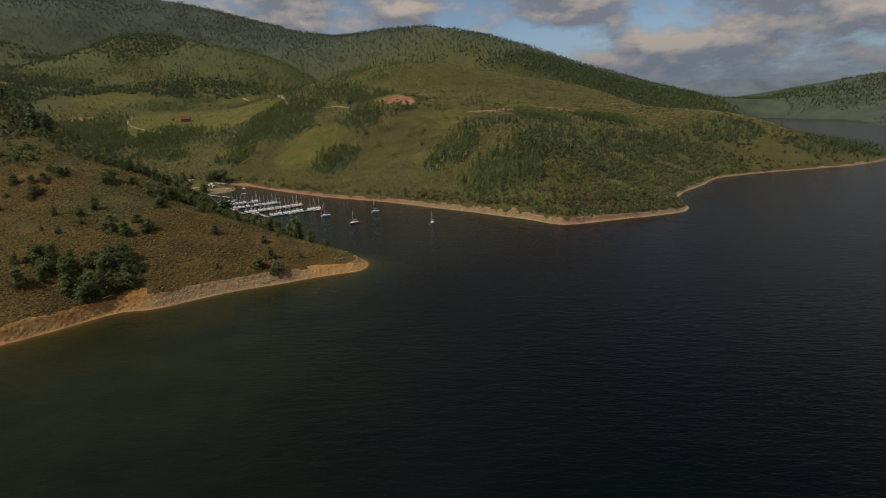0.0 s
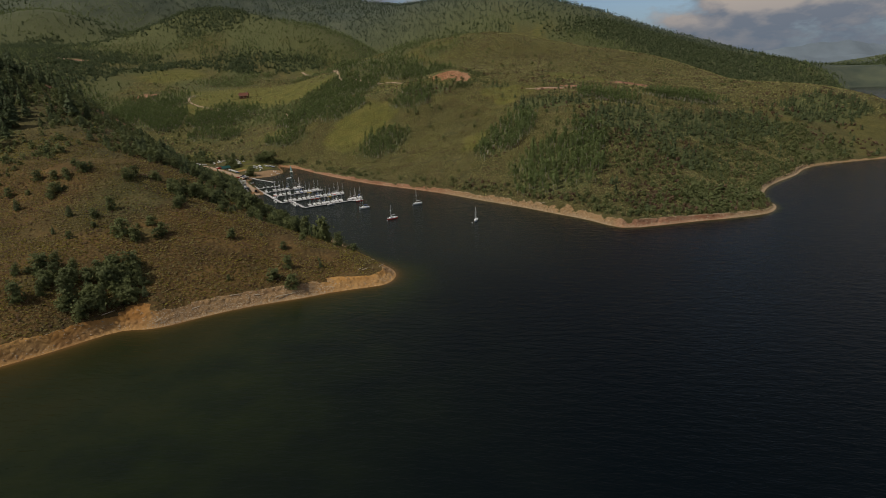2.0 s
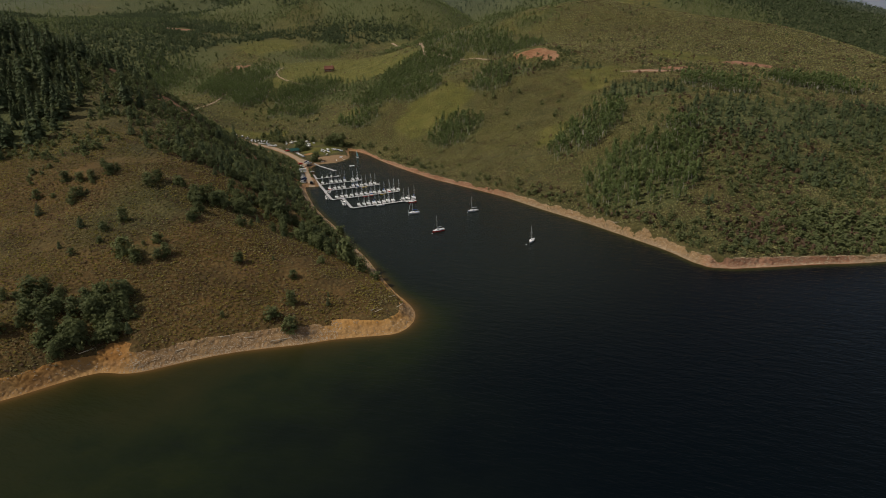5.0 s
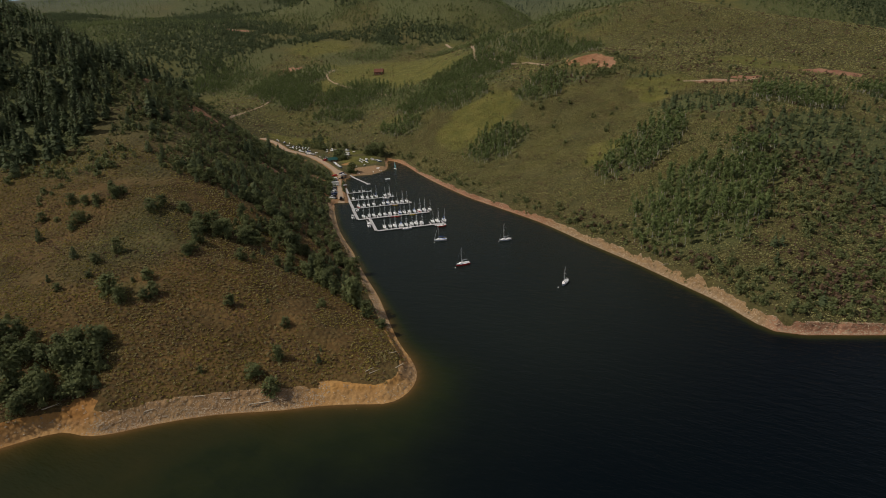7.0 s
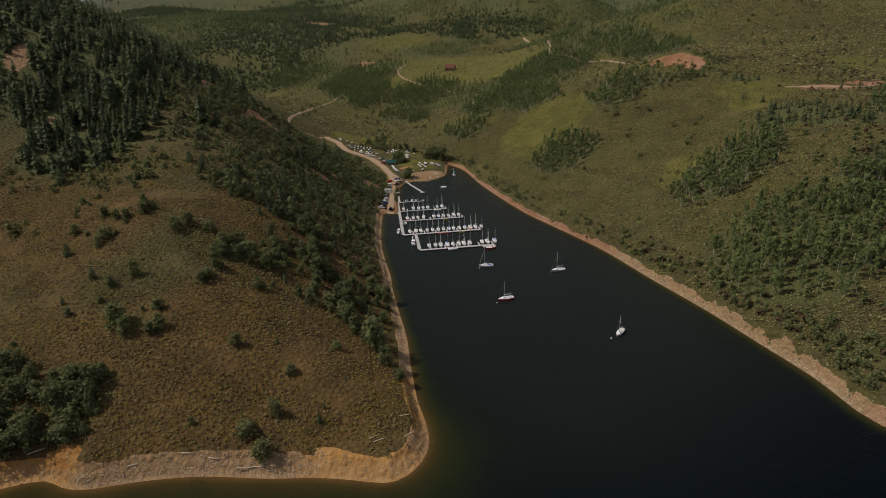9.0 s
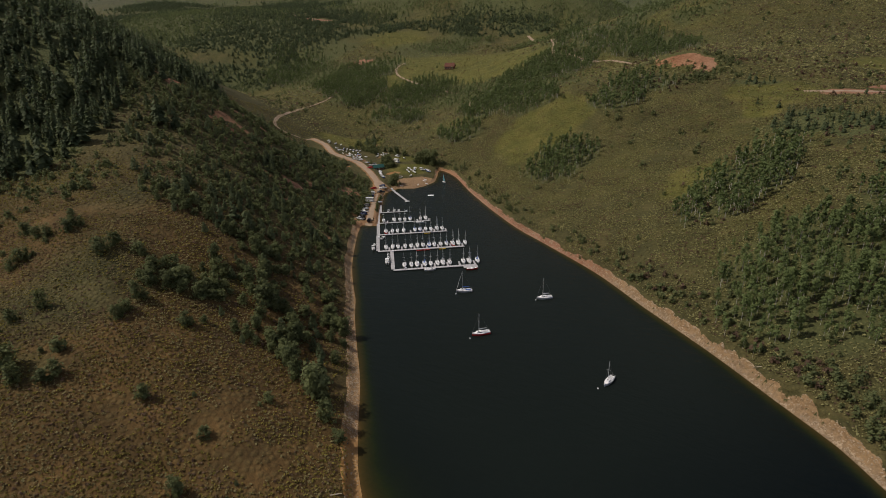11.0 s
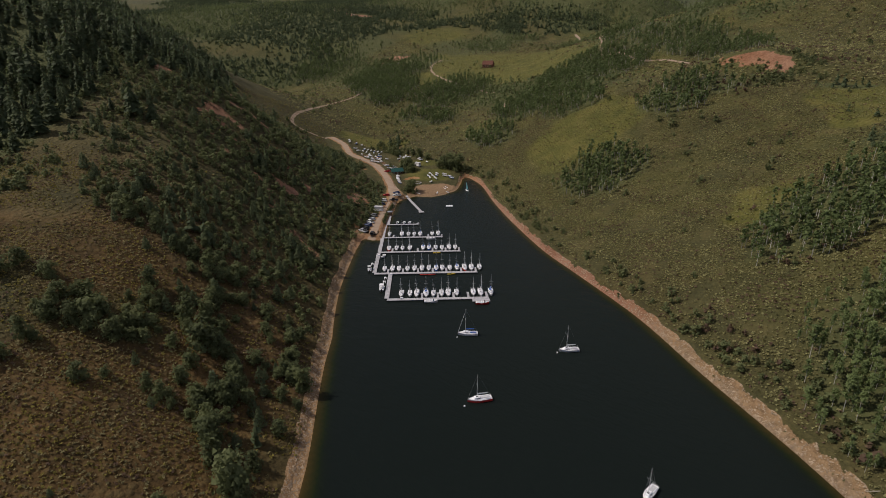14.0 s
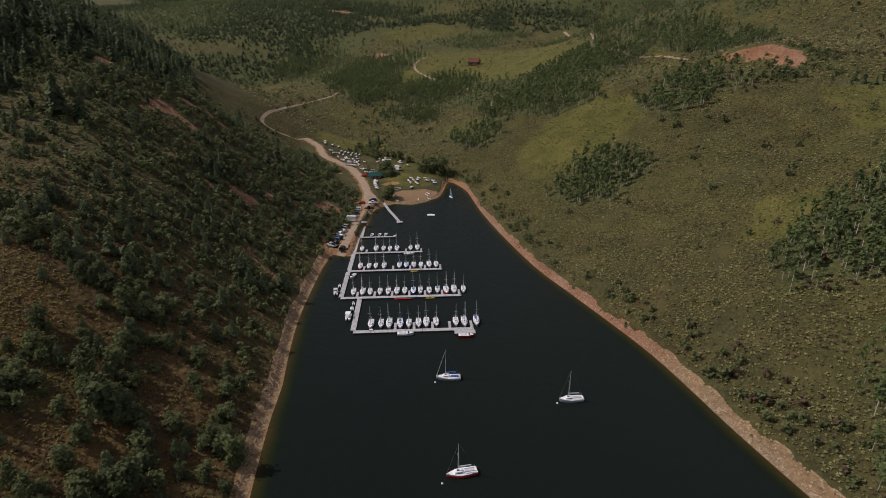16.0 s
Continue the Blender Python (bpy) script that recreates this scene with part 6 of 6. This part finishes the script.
ringed = tagged(new("fire_ring"), "round stone ring with a low bench on the beach lawn", "fire ring")
for k in range(18):
    a = k * 2 * math.pi / 18
    stone_mesh = box(bmesh.new(), -0.55, 0.55, -0.35, 0.35, 0, 0.5, 0.8, 0.08)
    stone_mesh.transform(pose(3.6 * math.cos(a), 2.6 * math.sin(a), 0, 0, 0, math.degrees(a) + 90))
    part("stone", stone_mesh, CONCRETE, ringed)
place(ringed, -230, 503, float(ground_z(-230, 503)) - 0.05, 25)


def gable_house(name, label, category, wide, deep, eaves, ridge, wall_mat, roof_mat, windows):
    """Walls, a pitched roof with eaves, door and windows; ridge along x."""
    top = tagged(new(name), label, category)
    t = 0.2
    for nm, q in (("wall", (-wide / 2, wide / 2, -deep / 2, -deep / 2 + t)), ("wall", (-wide / 2, wide / 2, deep / 2 - t, deep / 2)), ("wall", (-wide / 2, -wide / 2 + t, -deep / 2 + t, deep / 2 - t)), ("wall", (wide / 2 - t, wide / 2, -deep / 2 + t, deep / 2 - t))):
        part(nm, box(bmesh.new(), *q, -0.6, eaves), wall_mat, top)
    for s in (-1, 1):
        bm = bmesh.new()
        pts = [(-deep / 2, eaves), (deep / 2, eaves), (0, ridge - 0.15)]
        a = [bm.verts.new((s * (wide / 2 - t), y, z)) for y, z in pts]
        b = [bm.verts.new((s * (wide / 2), y, z)) for y, z in pts]
        for k in range(3):
            bm.faces.new((a[k], a[(k + 1) % 3], b[(k + 1) % 3], b[k]))
        bm.faces.new(a)
        bm.faces.new(b)
        part("gable", bm, wall_mat, top)
        r = bmesh.new()
        over, th = 0.7, 0.16
        dz = (ridge - eaves) / (deep / 2)
        y1 = s * (deep / 2 + over)
        q = [(-wide / 2 - over, 0, ridge), (wide / 2 + over, 0, ridge), (wide / 2 + over, y1, eaves - dz * over), (-wide / 2 - over, y1, eaves - dz * over)]
        lo = [r.verts.new(p) for p in q]
        hi = [r.verts.new((x, y, z + th)) for x, y, z in q]
        for k in range(4):
            r.faces.new((lo[k], lo[(k + 1) % 4], hi[(k + 1) % 4], hi[k]))
        r.faces.new(lo)
        r.faces.new(hi)
        bmesh.ops.recalc_face_normals(r, faces=r.faces)
        part("roof", r, roof_mat, top)
    part("door", box(bmesh.new(), -0.5, 0.5, -deep / 2 - 0.05, -deep / 2 + 0.02, 0, 2.05), GREY_WOOD, top)
    for wx in windows:
        w = part("window", box(bmesh.new(), wx - 0.6, wx + 0.6, -deep / 2 - 0.05, -deep / 2 + 0.02, 0.95, 2.0), GELCOAT, top)
        part("pane", box(bmesh.new(), wx - 0.5, wx + 0.5, -deep / 2 - 0.07, -deep / 2 - 0.052, 1.05, 1.9), GLASS, w)
    return top


shed = gable_house("boat_house", "small timber club house with a green metal roof", "house", 8.0, 5.6, 2.6, 4.3, TIMBER, GREEN_ROOF, (-2.8, 2.8))
place(shed, -261.0, 517.5, float(ground_z(-261, 517.5)), 55)
cabin = gable_house("log_cabin", "red-brown log cabin alone in the meadow", "house", 12.5, 9.0, 3.6, 7.6, LOGS, RED_ROOF, (-4.6, -2.3, 2.3, 4.6))
place(cabin, -385, 833, float(ground_z(-385, 833)), 18)
part("chimney", box(bmesh.new(), 3.2, 4.2, 0.5, 1.4, 4, 9.0), CONCRETE, cabin)
part("porch", box(bmesh.new(), -6.2, 6.2, -7.0, -4.55, -0.6, 0.3), TIMBER, cabin)

# trees by the club house and at the beach
for tx, ty, k, s in ((-257, 524, 2, 1.9), (-252, 523, 3, 1.6), (-262, 527, 1, 1.8), (-255, 528, 0, 1.6), (-236, 543, 0, 2.2), (-231, 545, 1, 2.5), (-226, 547, 2, 2.2), (-239, 547, 4, 2.0), (-233, 549, 3, 2.3),
                     (-222, 488, 1, 1.7), (-219, 485, 2, 1.5), (-221, 484, 3, 1.3), (-300, 562, 1, 1.2), (-306, 566, 2, 1.3), (-314, 571, 3, 1.2), (-324, 575, 4, 1.4), (-334, 578, 0, 1.3), (-292, 566, 5, 1.1), (-282, 562, 1, 1.2),
                     (-272, 558, 2, 1.3), (-262, 556, 3, 1.2), (-252, 554, 4, 1.4), (-244, 552, 0, 1.3)):
    copy_thing(MASTERS["oak_bush"][k], Matrix.LocRotScale((tx, ty, float(ground_z(tx, ty)) - 0.1), Euler((0, 0, tx)), (s, s, s)))
hx = np.linspace(-188, -209, 90)
hy = np.interp(-hx, [188, 197, 212], [425, 437, 461])
leaf_points = np.c_[np.repeat(hx, 14), np.repeat(hy, 14), np.zeros(90 * 14)]
leaf_points += RNG.normal(0, 1, leaf_points.shape) * [0.55, 0.4, 0.25]
leaf_points[:, 2] += ground_z(leaf_points[:, 0], leaf_points[:, 1]) + 0.35
green = sprays(leaf_points, 0.34, RNG, np.array([0, 0, 0.9]))
tagged(new("reeds", sheet("reeds", green[0], green[1], OAK_LEAF, False)), "strip of green reeds between the lane and quay", "reeds", kind="stuff")

# driftwood on the shore of the headland
for lx, ly, ln, turn in ((-72.6, 204.7, 9.9, -55), (-124.7, 177.7, 5.9, -24), (-100.3, 188.5, 3.2, -38), (-48.2, 212.6, 3.2, -67), (-43.9, 233.0, 3.2, -16), (-49.4, 238.3, 3.3, -43), (-90.4, 197.4, 3.1, -61), (-50.9, 226.7, 3.0, -24), (-49.1, 226.5, 3.3, -29), (-84.4, 200.2, 3.8, -70), (30, 345, 4.5, 130)):
    log = tagged(new("driftwood_log"), "bleached driftwood log lying on the gravel shore", "log", "driftwood")
    bm = rod(bmesh.new(), (0, -ln / 2, 0.12), (0.15, ln / 2, 0.16), 0.16, 0.09, 7)
    part("bole", bm, GREY_WOOD, log)
    part("snag", rod(bmesh.new(), (0.03, ln * 0.1, 0.15), (0.5, ln * 0.28, 0.45), 0.06, 0.03, 5), GREY_WOOD, log)
    lz = float(height(np.array([lx]), np.array([ly]))[0]) + 0.05
    place(log, lx, ly, lz, turn)

# gravel and stones along the water
STONE = plain("shore_stone", (0.36, 0.278, 0.190), 0.9, 0, 0.4, 0.6)


def pebble(rng):
    v = np.array([(1, 0, 0), (-1, 0, 0), (0, 1, 0), (0, -1, 0), (0, 0, 0.7)], float) * rng.uniform(0.6, 1.2, (5, 1)) - [0, 0, 0.12]
    return v, np.array([(0, 2, 4), (2, 1, 4), (1, 3, 4), (3, 0, 4)])


pick, off = RNG.randint(0, len(SHORE_RIM), 70000), np.abs(RNG.normal(0, 3.2, 70000)) + 0.15
xx, yy = SHORE_RIM[pick, 0] + TO_LAND[pick, 0] * off, SHORE_RIM[pick, 1] + TO_LAND[pick, 1] * off
slide = RNG.uniform(-0.6, 0.6, len(xx))
xx, yy = xx + heading[pick, 0] * slide, yy + heading[pick, 1] * slide
d = shore_distance(xx, yy)
ok = (d > 0.1) & (d < 7) & (cover_fields(xx, yy, d)[0] > 0.45) & (np.hypot(xx + 211, yy - 492) > 32) & (along_lane(xx, yy)[0] > 8) & (RNG.uniform(0, 1, len(xx)) < np.maximum(0.12 + 0.88 * smooth(-40, 0, xx + 0.2 * (yy - 300)), np.maximum(0.7 * (yy > 258), 0.9 * (xx > -112) * (xx < -58) * (yy < 222))))
xx, yy, d = xx[ok][:26000], yy[ok][:26000], d[ok][:26000]
swarm("shore_stones", [pebble(np.random.RandomState(k)) for k in range(6)], STONE, xx, yy, height(xx, yy, d) + 0.04, 0.10 + 0.34 * RNG.uniform(0, 1, len(xx)) ** 2.2, RNG, "loose stones and gravel along the waterline", "stones")
